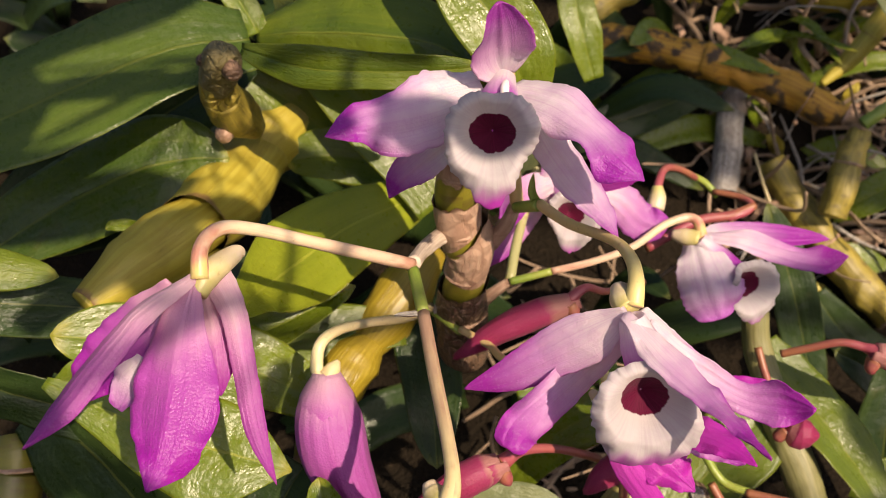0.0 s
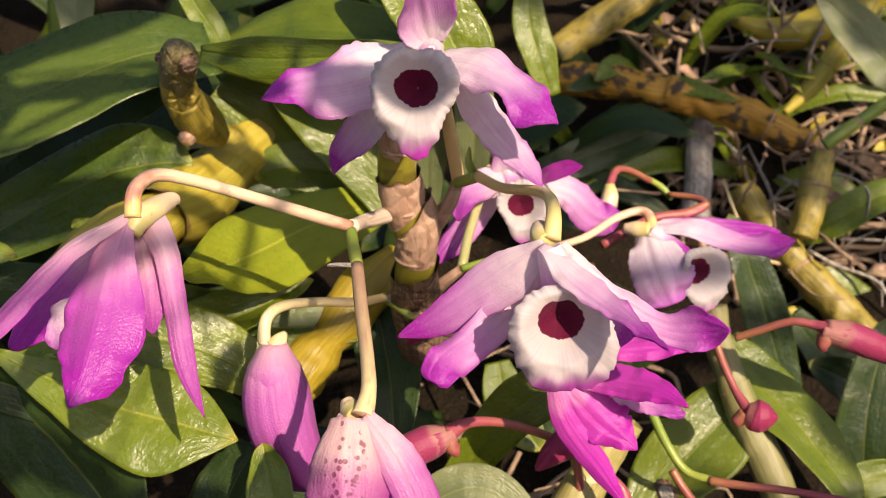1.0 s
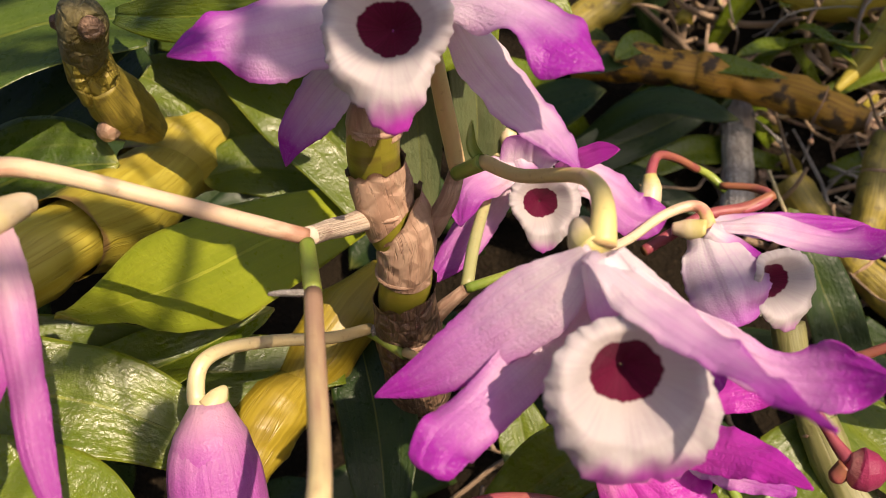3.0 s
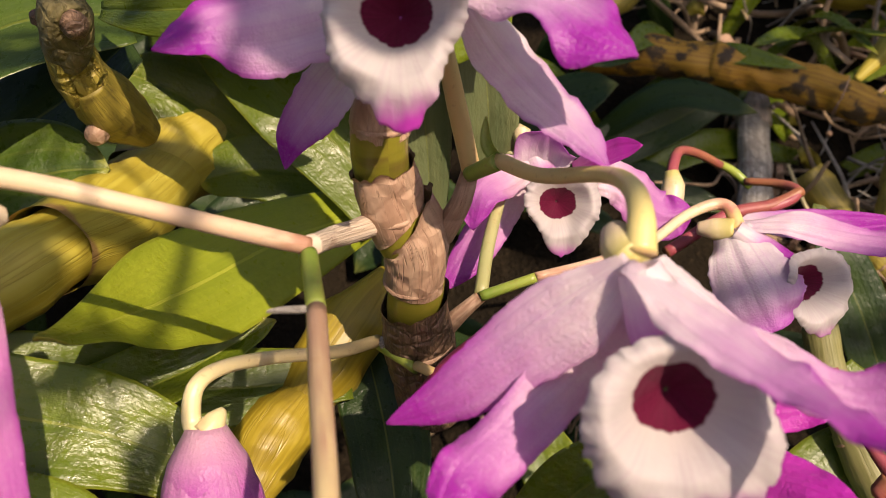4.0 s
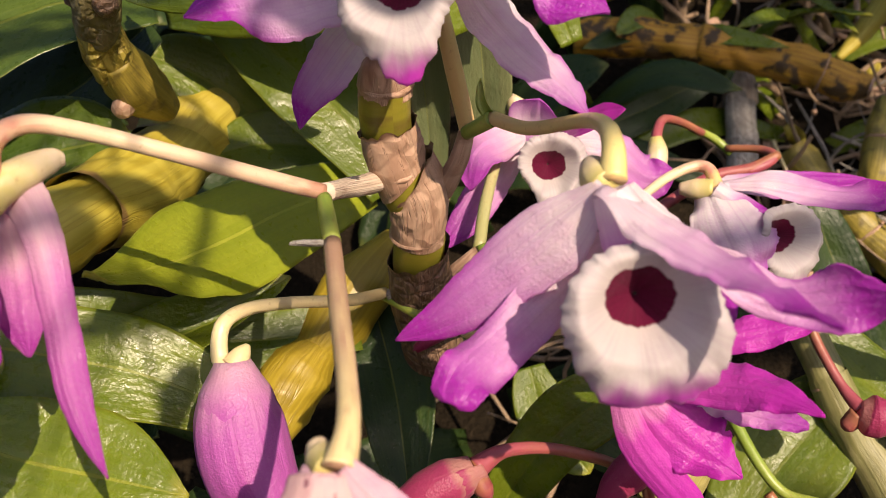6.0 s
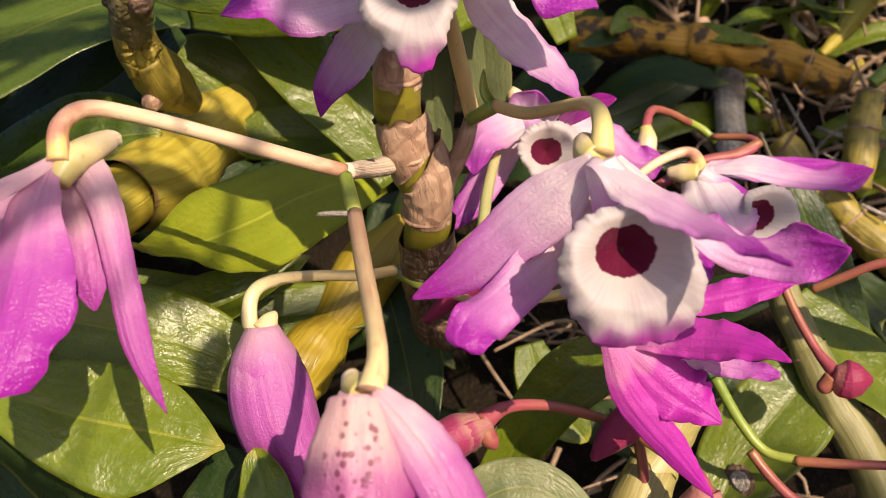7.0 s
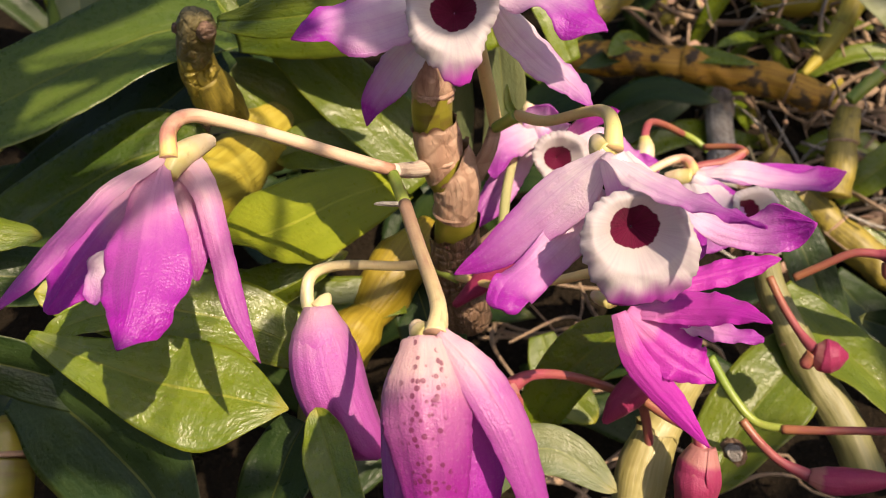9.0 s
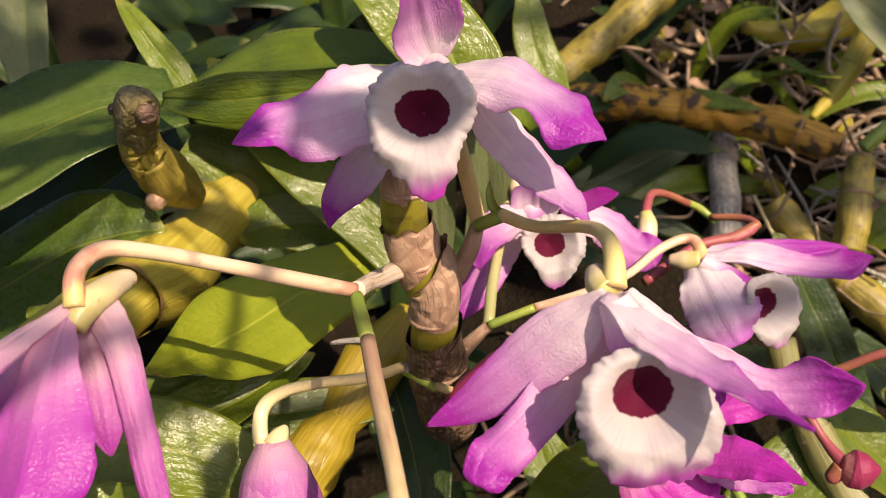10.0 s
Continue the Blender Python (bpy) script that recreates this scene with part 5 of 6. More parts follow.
cane("yellow cane behind the flowering one", [
    ("internode", [(-0.0029, 0.2870, 0.3651), (-0.0127, 0.2750, 0.3563), (-0.0216, 0.2660, 0.3471), (-0.0299, 0.2575, 0.3386)], [0.0044, 0.0107, 0.0107, 0.0062], SHEATH_GOLD, "golden yellow swollen joint"),
    ("sheath", [(-0.0254, 0.2615, 0.3427), (-0.0320, 0.2550, 0.3372), (-0.0378, 0.2470, 0.3313), (-0.0419, 0.2385, 0.3244)], [0.0056, 0.0101, 0.0104, 0.0067], SHEATH_GOLD, "papery yellow sheath with a torn edge"),
    ("internode", [(-0.0408, 0.2415, 0.3265), (-0.0433, 0.2320, 0.3216), (-0.0444, 0.2220, 0.3163)], [0.0070, 0.0079, 0.0068], SHEATH_GOLD, "golden yellow joint"),
], seed=30)
cane("short olive cane stub with a dried round end", [
    ("joint", [(-0.0708, 0.2970, 0.4116), (-0.0726, 0.2880, 0.4175), (-0.0739, 0.2790, 0.4233), (-0.0742, 0.2700, 0.4305)], [0.0046, 0.0075, 0.0082, 0.0062], CANE_OLIVE, "dusty olive joint, swollen"),
    ("joint", [(-0.0752, 0.2745, 0.4268), (-0.0746, 0.2690, 0.4320), (-0.0734, 0.2645, 0.4364), (-0.0719, 0.2610, 0.4399)], [0.0063, 0.0068, 0.0062, 0.0054], CANE_WAXY, "yellow cracked collar"),
    ("end", [(-0.0731, 0.2640, 0.4368), (-0.0710, 0.2590, 0.4410), (-0.0689, 0.2540, 0.4452), (-0.0673, 0.2505, 0.4488), (-0.0666, 0.2495, 0.4503)], [0.0055, 0.0062, 0.0060, 0.0045, 0.0015], CANE_GREYED, "dried grey-brown rounded end"),
    ("scar", [(-0.0645, 0.2495, 0.4439), (-0.0631, 0.2470, 0.4437), (-0.0624, 0.2455, 0.4436)], [0.0033, 0.0026, 0.0012], SHEATH_DARK, "dark round scar"),
    ("scar", [(-0.0765, 0.2775, 0.4154), (-0.0764, 0.2750, 0.4150), (-0.0766, 0.2735, 0.4145)], [0.0034, 0.0029, 0.0012], SHEATH_BROWN, "rough grey-brown scar"),
    ("scrap", [(-0.0739, 0.2560, 0.4436), (-0.0744, 0.2540, 0.4459), (-0.0747, 0.2520, 0.4470)], [0.0013, 0.0022, 0.0008], SHEATH_DARK, "blackened dry scrap"),
], seed=40)
cane("grey-green cane rising behind the small buds", [
    ("internode", [(0.1240, 0.2850, 0.3400), (0.1260, 0.2800, 0.3250), (0.1310, 0.2720, 0.3090)], [0.0050, 0.0056, 0.0056], SHEATH_OLIVE, "greenish joint"),
    ("sheath", [(0.1300, 0.2730, 0.3120), (0.1360, 0.2650, 0.2950), (0.1430, 0.2550, 0.2790), (0.1480, 0.2450, 0.2600)], [0.0060, 0.0068, 0.0070, 0.0066], SHEATH_OLIVE, "papery olive sheath"),
], seed=50)
cane("pale cane with a dry cream sheath", [
    ("sheath", [(0.0790, 0.2250, 0.3240), (0.0690, 0.2220, 0.3110), (0.0600, 0.2160, 0.2990), (0.0510, 0.2050, 0.2740)], [0.0050, 0.0066, 0.0080, 0.0080], SHEATH_CREAM, "cream papery sheath"),
], seed=55)
cane("olive-yellow cane end low among the leaves", [
    ("internode", [(-0.1360, 0.2120, 0.3360), (-0.1350, 0.2060, 0.3270), (-0.1400, 0.1960, 0.3080)], [0.0070, 0.0085, 0.0085], CANE_GREEN, "olive-yellow joint"),
], seed=58)
cane("old mottled yellow-brown cane lying across the roots", [
    ("internode", [(0.0870, 0.4900, 0.4070), (0.1170, 0.4840, 0.4050), (0.1530, 0.4740, 0.3990)], [0.0100, 0.0105, 0.0098], CANE_MOTTLED, "dark-spotted joint"),
    ("internode", [(0.1490, 0.4750, 0.4000), (0.1800, 0.4640, 0.3910), (0.2040, 0.4530, 0.3820)], [0.0098, 0.0105, 0.0094], CANE_MOTTLED, "dark-spotted joint"),
    ("internode", [(0.2010, 0.4540, 0.3830), (0.2140, 0.4490, 0.3770), (0.2240, 0.4450, 0.3740)], [0.0092, 0.0088, 0.0050], CANE_MOTTLED, "dark-spotted end of the cane"),
], seed=60)
cane("grey upright cane stump with a broken sunlit top", [
    ("sheath", [(0.1660, 0.4550, 0.3250), (0.1700, 0.4680, 0.3460), (0.1730, 0.4830, 0.3690)], [0.0085, 0.0085, 0.0078], SHEATH_GREY, "grey bark-like sheath"),
    ("end", [(0.1740, 0.4810, 0.3660), (0.1760, 0.4860, 0.3760), (0.1760, 0.4880, 0.3830)], [0.0080, 0.0070, 0.0030], SHEATH_WHITE, "broken pale top"),
], seed=65)
cane("olive-brown cane stump at the back", [
    ("internode", [(0.2160, 0.4200, 0.3240), (0.2240, 0.4300, 0.3510), (0.2300, 0.4380, 0.3680)], [0.0075, 0.0080, 0.0060], CANE_OLIVE, "brownish joint"),
], seed=68)
cane("dark mossy cane slanting down at the back", [
    ("internode", [(0.1910, 0.4550, 0.3450), (0.2080, 0.4400, 0.3180), (0.2330, 0.4200, 0.2890), (0.2520, 0.4000, 0.2700)], [0.0080, 0.0100, 0.0100, 0.0080], CANE_OLIVE, "mossy olive joint"),
], seed=70)
cane("yellow cane rising behind the roots", [
    ("internode", [(0.2190, 0.4700, 0.3860), (0.2370, 0.4750, 0.4020), (0.2530, 0.4800, 0.4240), (0.2760, 0.4900, 0.4610)], [0.0020, 0.0060, 0.0070, 0.0070], SHEATH_YELLOW, "bright yellow joint"),
], seed=72)
cane("thin yellow-green cane crossing at the back", [
    ("internode", [(0.2270, 0.4300, 0.3740), (0.2440, 0.4300, 0.3870), (0.2720, 0.4300, 0.4060)], [0.0036, 0.0036, 0.0036], STALK_GREEN, ""),
], seed=74)
cane("long brownish yellow cane near the top", [
    ("internode", [(0.0850, 0.5000, 0.4200), (0.1240, 0.5100, 0.4450), (0.1640, 0.5200, 0.4710)], [0.0100, 0.0110, 0.0110], CANE_OLIVE, "brownish yellow joint"),
    ("internode", [(0.2080, 0.5400, 0.4350), (0.2460, 0.5400, 0.4270), (0.2750, 0.5400, 0.4370), (0.3010, 0.5400, 0.4570)], [0.0030, 0.0120, 0.0140, 0.0130], SHEATH_YELLOW, "yellow-brown joint"),
], seed=76)


def twig(label, pts, radii, mat):
    ob = thing("orchid_twig", pts[0], label, "twig", "side stalks")
    part("stem", tube(pts, radii, n=26), mat, ob)
    return ob


tw = twig("thin red-brown stalk with a bent tip and a cream cup", [(0.1250, 0.3050, 0.3770), (0.1150, 0.3020, 0.3740), (0.1000, 0.2980, 0.3730), (0.0790, 0.2880, 0.3660)], [0.0016, 0.0020, 0.0020, 0.0018], STALK_RED)
part("stem", tube([(0.1120, 0.3180, 0.3780), (0.1210, 0.3120, 0.3780), (0.1240, 0.3060, 0.3770), (0.1210, 0.3030, 0.3750), (0.1130, 0.3010, 0.3730)], [0.0012, 0.0014, 0.0016, 0.0016, 0.0016], n=20), STALK_RED, tw, "hooked reddish tip")
part("stem", tube([(0.1140, 0.3180, 0.3760), (0.1090, 0.3200, 0.3810), (0.1030, 0.3180, 0.3850)], [0.0014, 0.0015, 0.0012], n=10), STALK_GREEN, tw, "green joint")
part("pedicel", tube([(0.1040, 0.3180, 0.3840), (0.0960, 0.3140, 0.3890), (0.0880, 0.3070, 0.3920), (0.0840, 0.3000, 0.3890), (0.0830, 0.2960, 0.3840)], [0.0014, 0.0014, 0.0015, 0.0017, 0.0020], n=24), STALK_RED, tw, "red stalk fading to cream")
part("cup", tube([(0.0830, 0.2980, 0.3880), (0.0830, 0.2960, 0.3840), (0.0820, 0.2940, 0.3800)], [0.0020, 0.0034, 0.0036], n=10), CREAM, tw, "pale cream flower foot")
twig("grey-green jointed twig with an orange end", [(0.0900, 0.2450, 0.3180), (0.0960, 0.2400, 0.3050), (0.1020, 0.2350, 0.2970), (0.1100, 0.2300, 0.2960)], [0.0018, 0.0016, 0.0015, 0.0015], STALK_GREEN)
twig("thin orange-brown twig near the ground", [(0.1090, 0.2300, 0.2960), (0.1200, 0.2250, 0.2970), (0.1340, 0.2200, 0.2980), (0.1520, 0.2100, 0.3000)], [0.0016, 0.0014, 0.0013, 0.0012], STALK_RED)
twig("dry dark red stalk under the magenta flower", [(0.0560, 0.2050, 0.3360), (0.0570, 0.2060, 0.3260), (0.0600, 0.2120, 0.3090), (0.0620, 0.2200, 0.2830)], [0.0014, 0.0015, 0.0015, 0.0015], STALK_RED)

# ---- leaves: spine from foot to tip, the way the upper face looks, width ----
GREEN, DARK_TXT, BRIGHT = "glossy mid-green strap leaf among the canes", "glossy orchid leaf with shade put into its dark green", "bright sunlit yellow-green orchid leaf"
leaf([(-0.0670, 0.2880, 0.4460), (-0.0910, 0.2750, 0.4450), (-0.1210, 0.2620, 0.4350), (-0.1510, 0.2500, 0.4230), (-0.1890, 0.2350, 0.4060)], (-0.05, -0.75, 0.65), 0.042, LEAF_DEEP, "long dark green orchid leaf with sunlit streaks", shape=(0.4, 0.8, 0.6), fold=0.10, seed=101)
leaf([(-0.0720, 0.3000, 0.4380), (-0.0950, 0.2960, 0.4220), (-0.1280, 0.2880, 0.4040), (-0.1610, 0.2700, 0.3860)], (0.0, -0.8, 0.5), 0.034, LEAF_SHADED, DARK_TXT, fold=0.15, seed=102)
leaf([(-0.1630, 0.2620, 0.3750), (-0.1390, 0.2700, 0.3890), (-0.1120, 0.2760, 0.4010), (-0.0920, 0.2800, 0.4050), (-0.0770, 0.2810, 0.4050)], (-0.05, -0.85, 0.5), 0.036, LEAF_DEEP, "broad green leaf with a drawn-out pointed tip", shape=(0.5, 0.55, 0.6), fold=0.14, cup=-0.1, seed=103)
leaf([(-0.0690, 0.3059, 0.4436), (-0.0483, 0.2944, 0.4471), (-0.0242, 0.2829, 0.4483), (-0.0011, 0.2760, 0.4460), (0.0138, 0.2714, 0.4345)], (0.0, -0.9, 0.35), 0.0345, LEAF_GREEN, "folded green leaf behind the upright flower", shape=(0.42, 0.6, 0.45), fold=-0.35, seed=104)
leaf([(-0.0678, 0.3059, 0.4448), (-0.0725, 0.3082, 0.4529), (-0.0794, 0.3105, 0.4643), (-0.0897, 0.3162, 0.4804)], (0.4, -0.9, 0.2), 0.0109, LEAF_BRIGHT, "narrow upright green leaf", shape=(0.4, 0.7, 0.7), fold=0.3, seed=105)
leaf([(0.0270, 0.2620, 0.4290), (0.0210, 0.2620, 0.4490), (0.0080, 0.2660, 0.4660), (-0.0080, 0.2700, 0.4790)], (0.2, -0.95, 0.2), 0.026, LEAF_BRIGHT, BRIGHT, shape=(0.4, 0.7, 0.6), fold=0.25, seed=106)
leaf([(0.0220, 0.2950, 0.3780), (0.0280, 0.2880, 0.3990), (0.0290, 0.2800, 0.4190), (0.0270, 0.2720, 0.4400), (0.0220, 0.2650, 0.4560)], (0.1, -1, 0.2), 0.0155, LEAF_GREY, "grey-green strap leaf behind the stalk", fold=0.2, seed=107)
leaf([(0.0100, 0.3000, 0.3750), (0.0110, 0.2950, 0.3990), (0.0110, 0.2880, 0.4210), (0.0110, 0.2800, 0.4440)], (0.0, -1, 0.25), 0.0150, LEAF_GREY, "grey-green strap leaf with a shadow edge", fold=0.15, seed=108)
leaf([(-0.0003, 0.2970, 0.3813), (-0.0158, 0.3030, 0.4018), (-0.0310, 0.3090, 0.4186), (-0.0488, 0.3160, 0.4380), (-0.0639, 0.3220, 0.4565)], (0.25, -0.9, 0.4), 0.034, LEAF_GREEN, "green leaf with a pale margin crossing behind the cane", fold=0.12, seed=109, sides=((0.0120, 0.0140, 0.0141, 0.0121, 0.0017), (0.0120, 0.0140, 0.0141, 0.0121, 0.0017)))
leaf([(-0.0140, 0.3150, 0.3880), (-0.0320, 0.3150, 0.3930), (-0.0490, 0.3140, 0.3950), (-0.0630, 0.3120, 0.3930)], (0.0, -0.9, 0.5), 0.0220, LEAF_GREEN, "rounded green leaf behind the yellow cane", shape=(0.5, 0.8, 0.6), fold=0.2, seed=110)
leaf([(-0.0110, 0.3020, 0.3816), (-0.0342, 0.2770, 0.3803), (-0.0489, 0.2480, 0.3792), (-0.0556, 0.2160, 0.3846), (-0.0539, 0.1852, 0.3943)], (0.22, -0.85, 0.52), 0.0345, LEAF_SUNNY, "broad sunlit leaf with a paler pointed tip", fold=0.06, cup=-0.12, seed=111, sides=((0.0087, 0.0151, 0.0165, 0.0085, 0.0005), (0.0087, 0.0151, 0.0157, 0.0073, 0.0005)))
leaf([(-0.0920, 0.2100, 0.3530), (-0.0810, 0.2250, 0.3540), (-0.0660, 0.2370, 0.3560), (-0.0500, 0.2480, 0.3590), (-0.0310, 0.2570, 0.3660)], (-0.3, -0.8, 0.6), 0.0210, LEAF_BRIGHT, "folded green leaf with a raised edge", shape=(0.45, 0.6, 0.6), fold=0.45, seed=112)
leaf([(-0.0140, 0.2620, 0.3460), (-0.0410, 0.2550, 0.3480), (-0.0670, 0.2460, 0.3550), (-0.0870, 0.2360, 0.3650), (-0.1070, 0.2260, 0.3740)], (0.0, -0.8, 0.6), 0.0240, LEAF_GREEN, GREEN, fold=0.12, seed=113)
leaf([(-0.1108, 0.1910, 0.3702), (-0.0946, 0.1900, 0.3609), (-0.0775, 0.1880, 0.3536), (-0.0603, 0.1870, 0.3484), (-0.0434, 0.1860, 0.3430)], (0.30, -0.73, 0.60), 0.0310, LEAF_BRIGHT, "glossy green leaf under the hanging flower, yellow at its tip", fold=0.10, cup=-0.1, seed=114, sides=((0.0015, 0.0071, 0.0136, 0.0136, 0.0009), (0.0018, 0.0077, 0.0136, 0.0148, 0.0009)))
leaf([(-0.1117, 0.1970, 0.3659), (-0.1045, 0.1980, 0.3686), (-0.0956, 0.2000, 0.3705), (-0.0856, 0.2040, 0.3697)], (0.0, -0.8, 0.6), 0.0115, LEAF_BRIGHT, "small rounded lobe of a glossy green leaf", fold=0.1, seed=115, sides=((0.0012, 0.0039, 0.0046, 0.0034), (0.0018, 0.0042, 0.0052, 0.0040)))
leaf([(-0.0400, 0.2180, 0.3450), (-0.0590, 0.2150, 0.3580), (-0.0770, 0.2120, 0.3660), (-0.0960, 0.2080, 0.3730), (-0.1130, 0.2030, 0.3780)], (0.2, -0.75, 0.62), 0.0270, LEAF_BRIGHT, "glossy green leaf with a strong shine", fold=0.1, seed=116)
leaf([(-0.1530, 0.2000, 0.3970), (-0.1390, 0.2050, 0.3990), (-0.1250, 0.2100, 0.3960), (-0.1120, 0.2130, 0.3920)], (0.0, -0.7, 0.7), 0.0140, LEAF_GREEN, "pointed green leaf with a lit upper side", shape=(0.4, 0.6, 0.7), fold=-0.2, seed=117)
leaf([(-0.1690, 0.2100, 0.3850), (-0.1390, 0.2150, 0.3820), (-0.1150, 0.2200, 0.3780), (-0.0920, 0.2220, 0.3740)], (0.0, -0.8, 0.6), 0.0200, LEAF_SHADED, DARK_TXT, fold=0.1, seed=118)
leaf([(-0.0890, 0.2050, 0.3400), (-0.1160, 0.2030, 0.3530), (-0.1360, 0.2000, 0.3630), (-0.1580, 0.1960, 0.3710)], (-0.4, -0.85, 0.3), 0.0180, LEAF_SHADED, DARK_TXT, fold=0.2, seed=119)
leaf([(-0.1240, 0.2070, 0.3520), (-0.1090, 0.2000, 0.3410), (-0.0890, 0.1900, 0.3220), (-0.0710, 0.1720, 0.3020)], (-0.35, -0.9, 0.35), 0.0420, LEAF_SHADED, "large dark shaded leaf low down", shape=(0.5, 0.7, 0.6), fold=0.12, seed=120)
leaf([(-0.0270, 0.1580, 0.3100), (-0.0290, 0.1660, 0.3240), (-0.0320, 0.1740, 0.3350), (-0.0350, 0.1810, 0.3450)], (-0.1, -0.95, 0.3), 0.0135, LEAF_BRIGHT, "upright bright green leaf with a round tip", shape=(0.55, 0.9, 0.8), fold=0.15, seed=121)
leaf([(-0.0110, 0.2750, 0.3500), (-0.0070, 0.2620, 0.3380), (-0.0040, 0.2480, 0.3260), (-0.0020, 0.2300, 0.3070)], (0.1, -1, 0.2), 0.0230, LEAF_SHADED, "dark narrow leaf hanging beneath the cane", fold=0.15, seed=122)
leaf([(-0.0440, 0.2050, 0.3290), (-0.0500, 0.2000, 0.3200), (-0.0550, 0.1920, 0.3100), (-0.0590, 0.1800, 0.2960)], (-0.45, -0.9, 0.2), 0.0240, LEAF_SHADED, DARK_TXT, seed=123)
leaf([(0.0170, 0.2260, 0.2970), (0.0310, 0.2220, 0.3210), (0.0450, 0.2180, 0.3370), (0.0590, 0.2150, 0.3450)], (-0.1, -0.8, 0.6), 0.0185, LEAF_BRIGHT, BRIGHT, shape=(0.6, 0.8, 0.6), fold=0.12, seed=124)
leaf([(0.0000, 0.2050, 0.2950), (0.0160, 0.2060, 0.3090), (0.0310, 0.2050, 0.3110), (0.0470, 0.2000, 0.2980)], (0.1, -0.8, 0.6), 0.0160, LEAF_GREY, "pale worn green leaf near the ground", fold=0.1, seed=125)
leaf([(0.1300, 0.2850, 0.3250), (0.1400, 0.2750, 0.3120), (0.1550, 0.2580, 0.2970), (0.1690, 0.2350, 0.2750)], (0.35, -0.85, 0.5), 0.0260, LEAF_GREEN, "broad arching green leaf beside the small round bud", shape=(0.45, 0.8, 0.5), fold=0.12, seed=126)
worn = leaf([(0.1390, 0.2750, 0.3070), (0.1240, 0.2680, 0.2960), (0.1060, 0.2580, 0.2830), (0.0870, 0.2450, 0.2640)], (-0.55, -0.8, 0.25), 0.0330, LEAF_GREEN, "worn green leaf with a dead blotch", shape=(0.45, 0.8, 0.5), fold=0.1, seed=127)
leaf([(0.1800, 0.3300, 0.2680), (0.1720, 0.3380, 0.2970), (0.1620, 0.3450, 0.3290), (0.1510, 0.3550, 0.3580)], (0.1, -1, 0.3), 0.0220, LEAF_SHADED, "blue-green strap leaf standing at the back", fold=0.15, seed=128)
leaf([(0.0640, 0.4620, 0.3510), (0.0920, 0.4660, 0.3610), (0.1260, 0.4720, 0.3710), (0.1660, 0.4780, 0.3870)], (0.1, -0.9, 0.4), 0.0240, LEAF_SHADED, "dark narrow leaf in the shade", fold=0.15, seed=129)
leaf([(0.0670, 0.3600, 0.4150), (0.0610, 0.3620, 0.4330), (0.0570, 0.3660, 0.4500), (0.0560, 0.3700, 0.4720)], (0.1, -1, 0.2), 0.0165, LEAF_BRIGHT, "upright green leaf, sunlit", fold=0.15, seed=130)
leaf([(0.2810, 0.4400, 0.3960), (0.2540, 0.4450, 0.4240), (0.2220, 0.4500, 0.4560)], (-0.2, -0.9, 0.4), 0.0260, LEAF_GREY, "pale green leaf with a light midrib", fold=0.15, seed=131)
leaf([(-0.1590, 0.3850, 0.4440), (-0.1580, 0.3880, 0.4680), (-0.1550, 0.3900, 0.4880), (-0.1530, 0.3950, 0.5160)], (0.0, -1, 0.3), 0.0230, LEAF_GREY, "pale strap leaf with a dark midrib", fold=0.2, seed=132)
leaf([(-0.0300, 0.3300, 0.3760), (-0.0470, 0.3250, 0.4000), (-0.0640, 0.3200, 0.4180), (-0.0840, 0.3180, 0.4290)], (0.1, -0.9, 0.5), 0.0300, LEAF_GREEN, GREEN, fold=0.15, seed=133)
leaf([(0.2250, 0.4400, 0.3170), (0.2410, 0.4350, 0.3290), (0.2650, 0.4300, 0.3450), (0.3000, 0.4300, 0.3490)], (0.0, -0.8, 0.6), 0.0200, LEAF_BRIGHT, BRIGHT, fold=0.15, seed=134)
leaf([(0.2270, 0.4400, 0.2960), (0.2500, 0.4350, 0.2870), (0.2800, 0.4300, 0.2660), (0.3110, 0.4200, 0.2440)], (0.0, -0.8, 0.6), 0.0190, LEAF_BRIGHT, BRIGHT, fold=0.15, seed=135)
leaf([(0.2090, 0.4500, 0.3150), (0.2270, 0.4400, 0.2960), (0.2490, 0.4300, 0.2710), (0.2710, 0.4200, 0.2450)], (0.1, -0.9, 0.4), 0.0200, LEAF_GREEN, GREEN, fold=0.15, seed=136)
leaf([(0.2100, 0.3000, 0.2190), (0.2070, 0.3100, 0.2550), (0.2120, 0.3200, 0.2850), (0.2220, 0.3300, 0.3140)], (-0.2, -1, 0.3), 0.0260, LEAF_SHADED, DARK_TXT, fold=0.15, seed=137)
leaf([(0.2540, 0.3300, 0.2090), (0.2370, 0.3350, 0.2450), (0.2170, 0.3400, 0.2710), (0.1930, 0.3450, 0.2840)], (0.0, -1, 0.4), 0.0260, LEAF_SHADED, DARK_TXT, fold=0.15, seed=138)
leaf([(0.1850, 0.2850, 0.2430), (0.1910, 0.2850, 0.2540), (0.2050, 0.2850, 0.2580), (0.2270, 0.2850, 0.2560)], (0.0, -0.9, 0.6), 0.0160, LEAF_GREEN, GREEN, fold=0.15, seed=139)
leaf([(0.2060, 0.4000, 0.2850), (0.2290, 0.3950, 0.2590), (0.2570, 0.3900, 0.2430), (0.2830, 0.3800, 0.2370)], (0.0, -0.9, 0.5), 0.0260, LEAF_SHADED, DARK_TXT, fold=0.15, seed=140)
leaf([(0.0380, 0.3000, 0.3100), (0.0420, 0.2900, 0.2940), (0.0550, 0.2800, 0.2780)], (0.1, -0.9, 0.5), 0.0200, LEAF_GREEN, GREEN, fold=0.15, seed=141)
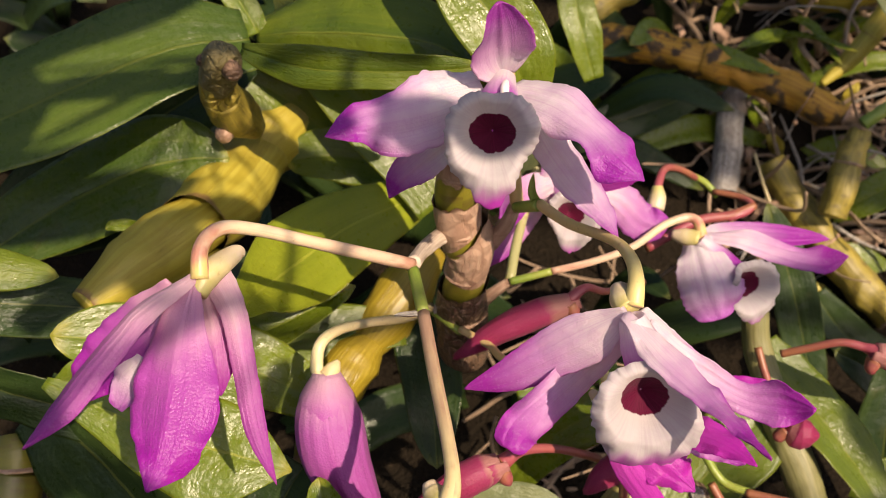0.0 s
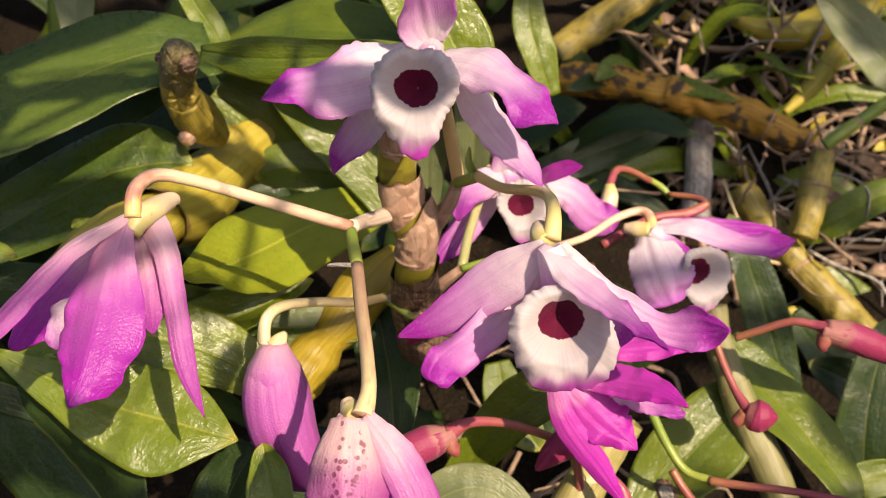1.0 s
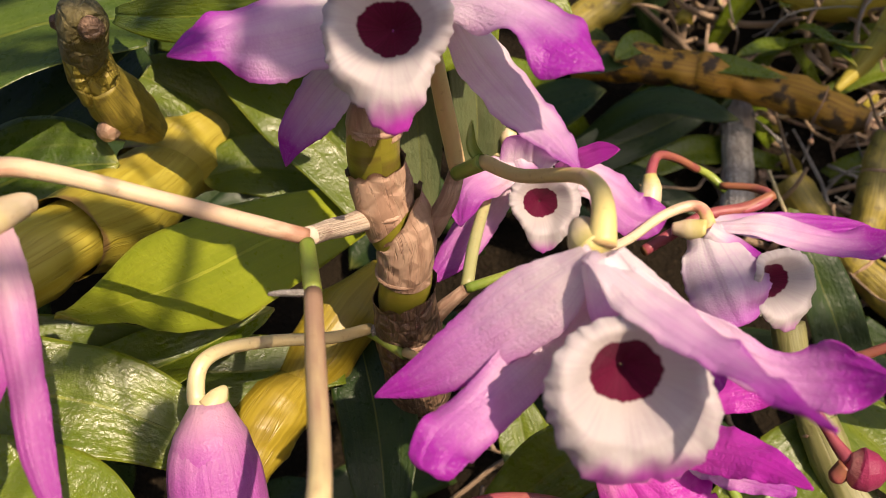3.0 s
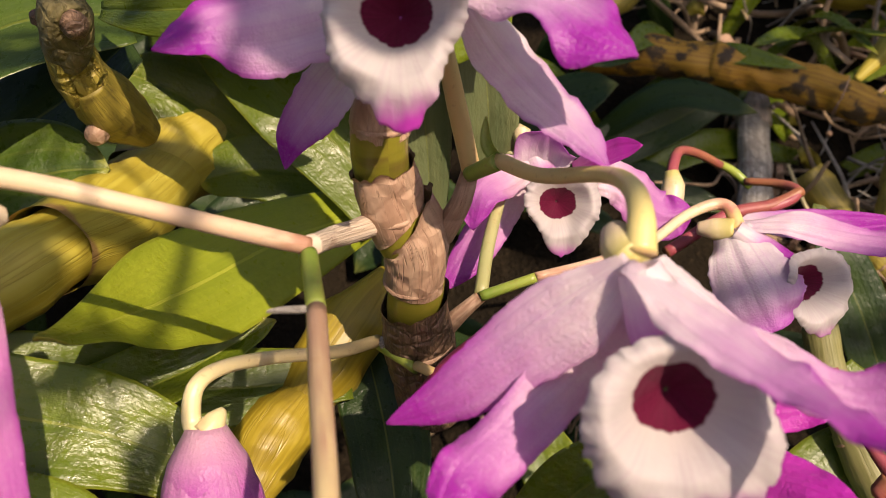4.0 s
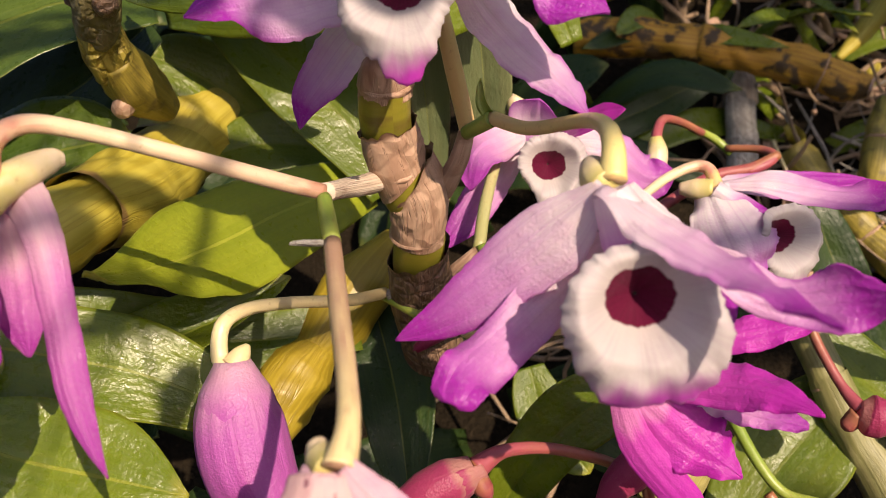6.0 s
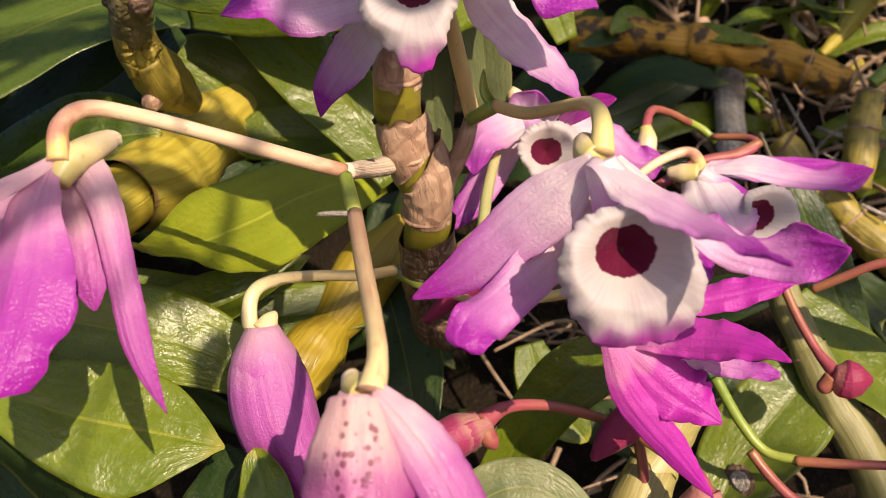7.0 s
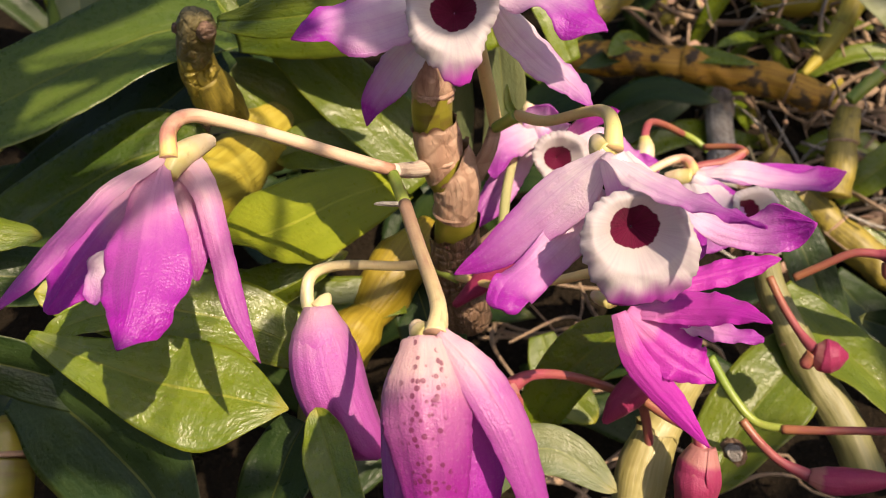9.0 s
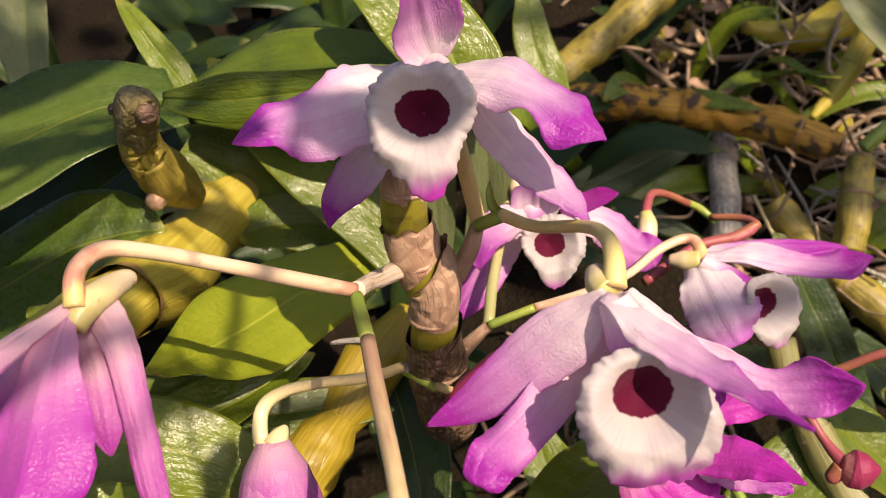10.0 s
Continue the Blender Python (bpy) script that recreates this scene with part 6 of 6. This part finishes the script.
leaf([(-0.1790, 0.2800, 0.3740), (-0.1590, 0.2850, 0.3790), (-0.1350, 0.2900, 0.3790), (-0.1070, 0.2950, 0.3750)], (0.0, -0.9, 0.5), 0.0300, LEAF_SHADED, DARK_TXT, fold=0.15, seed=142)
leaf([(-0.0657, 0.2680, 0.4469), (-0.0431, 0.2460, 0.4454), (-0.0222, 0.2400, 0.4454), (-0.0023, 0.2380, 0.4462), (0.0108, 0.2370, 0.4477)], (0.0, -0.9, 0.1), 0.0180, LEAF_GREEN, "shaded lower fold of a green leaf with a pale margin", fold=0.1, seed=143, sides=((0.0018, 0.0068, 0.0060, 0.0049, 0.0013), (0.0022, 0.0061, 0.0050, 0.0043, 0.0013)))
leaf([(-0.1040, 0.2620, 0.3850), (-0.1080, 0.2590, 0.3880), (-0.1120, 0.2570, 0.3890), (-0.1150, 0.2560, 0.3880)], (0.0, -0.8, 0.5), 0.0042, LEAF_BRIGHT, "small pale green shoot tip between the leaves", shape=(0.5, 0.8, 0.7), fold=0.4, seed=144)
part("dead_spot", blade([(0.0974, 0.2552, 0.2788), (0.1000, 0.2510, 0.2762), (0.1026, 0.2468, 0.2736)], (-0.5, -0.78, 0.35), 0.0095, shape=(0.5, 0.9, 0.5), n=12, m=8, thick=0.0003, jag=0.2, warp=0.0003), SHEATH_DARK, worn, "dead dark brown blotch")
part("dead_spot", blade([(0.0984, 0.2530, 0.2782), (0.1000, 0.2504, 0.2765), (0.1016, 0.2478, 0.2748)], (-0.5, -0.78, 0.35), 0.0058, shape=(0.5, 0.9, 0.5), n=10, m=6, thick=0.0003, jag=0.2, warp=0.0003), SHEATH_GREY, worn, "dry grey-brown middle of the blotch")

# ---- background: tangled roots, dry scraps and far leaves on the bank ----
def joined(name, bm, mat, label, category):
    return tagged(new(name, mesh_of(name, bm, mat)), label, category, kind="stuff")


rng = random.Random(7)


def bank(x, y):
    return 0.16 + 0.95 * max(0.0, min(y, 1.5) - 0.30) + 0.05 * noise.noise(Vector((x * 7, y * 7, 0)))


def far_leaves(count, x0, x1, y0, y1, w0, w1, mat, label, seed):
    bm = bmesh.new()
    r = random.Random(seed)
    for k in range(count):
        x, y = r.uniform(x0, x1), r.uniform(y0, y1)
        p = np.array((x, y, bank(x, y) + r.uniform(-0.005, 0.03)))
        g = r.uniform(-1.5, 1.5)
        d = np.array((math.sin(g), -0.25 + r.uniform(-0.3, 0.2), 0.55 + r.uniform(-0.5, 0.5)))
        d = unit(d) * r.uniform(0.05, 0.12)
        sag = np.array((0, -0.01, -0.02))
        blade([p, p + d * 0.5 + (0, -0.006, 0.006), p + d + sag], (r.uniform(-0.4, 0.4), -0.8, 0.6), r.uniform(w0, w1), (0.45, 0.7, 0.5), fold=0.2, ruffle=0.0006, waves=2, thick=0.0008, n=10, m=6, seed=k, bm=bm)
    return joined("far_leaves", bm, mat, label, "foliage")


far_leaves(120, -0.45, 0.1, 0.36, 0.62, 0.014, 0.03, LEAF_SHADED, "dark shaded orchid leaves on the bank", 1)
far_leaves(70, -0.45, 0.7, 0.55, 1.1, 0.014, 0.03, LEAF_GREEN, "green leaves further back", 2)
far_leaves(60, 0.1, 0.55, 0.48, 0.70, 0.008, 0.018, LEAF_BRIGHT, "small sunlit leaves between the roots", 3)
far_leaves(60, 0.06, 0.55, 0.50, 0.75, 0.008, 0.016, LEAF_SHADED, "dark leaves between the roots", 4)


def roots(count, x0, x1, y0, y1, r0, r1, mat, label, seed):
    bm = bmesh.new()
    r = random.Random(seed)
    for k in range(count):
        x, y = r.uniform(x0, x1), r.uniform(y0, y1)
        p = np.array((x, y, bank(x, y) + r.uniform(0.0, 0.03)))
        d = np.array((r.uniform(-1, 1), r.uniform(-0.5, 0.3), r.uniform(-1.0, 0.4)))
        pts = [p]
        for s in range(4):
            d = unit(d + np.array((r.uniform(-0.8, 0.8), r.uniform(-0.5, 0.5), r.uniform(-0.7, 0.7))))
            pts.append(pts[-1] + d * r.uniform(0.012, 0.03))
        w = r.uniform(r0, r1)
        tube(pts, [w, w * 0.9, w * 0.6], n=14, sides=7, bm=bm)
    return joined("roots", bm, mat, label, "roots")


roots(640, 0.165, 0.55, 0.43, 0.70, 0.0006, 0.0024, DRY_ROOT, "tangle of dry grey-brown orchid roots", 11)
roots(60, 0.0, 0.12, 0.26, 0.42, 0.0006, 0.0014, DRY_ROOT, "thin dry roots under the flowering cane", 12)
roots(80, 0.19, 0.55, 0.44, 0.68, 0.0008, 0.0022, STALK_TAN, "thin yellow stalks among the roots", 13)
roots(240, 0.185, 0.55, 0.43, 0.70, 0.0005, 0.0012, SHEATH_GREY, "fine pale roots and dry fibres", 14)


def scraps(count, x0, x1, y0, y1, mat, label, seed):
    """Torn bits of old sheath and leaf litter."""
    bm = bmesh.new()
    r = random.Random(seed)
    for k in range(count):
        x, y = r.uniform(x0, x1), r.uniform(y0, y1)
        p = np.array((x, y, bank(x, y) + r.uniform(0.0, 0.02)))
        d = unit((r.uniform(-1, 1), r.uniform(-0.6, 0.2), r.uniform(-0.8, 0.8))) * r.uniform(0.008, 0.028)
        blade([p, p + d * 0.5 + (0, -0.003, 0.003), p + d], (r.uniform(-0.7, 0.7), -0.8, r.uniform(0.0, 1.0)), r.uniform(0.004, 0.011), (0.4, 0.4, 0.5), cup=r.uniform(-0.8, 0.8), ruffle=0.001, waves=2, thick=0.0004, n=6, m=4, seed=k, bm=bm)
    return joined("litter", bm, mat, label, "leaf litter")


scraps(400, 0.16, 0.58, 0.42, 0.75, SHEATH_BROWN, "torn brown sheath scraps among the roots", 21)
scraps(120, 0.16, 0.58, 0.42, 0.75, SHEATH_YELLOW, "yellowed leaf scraps among the roots", 22)
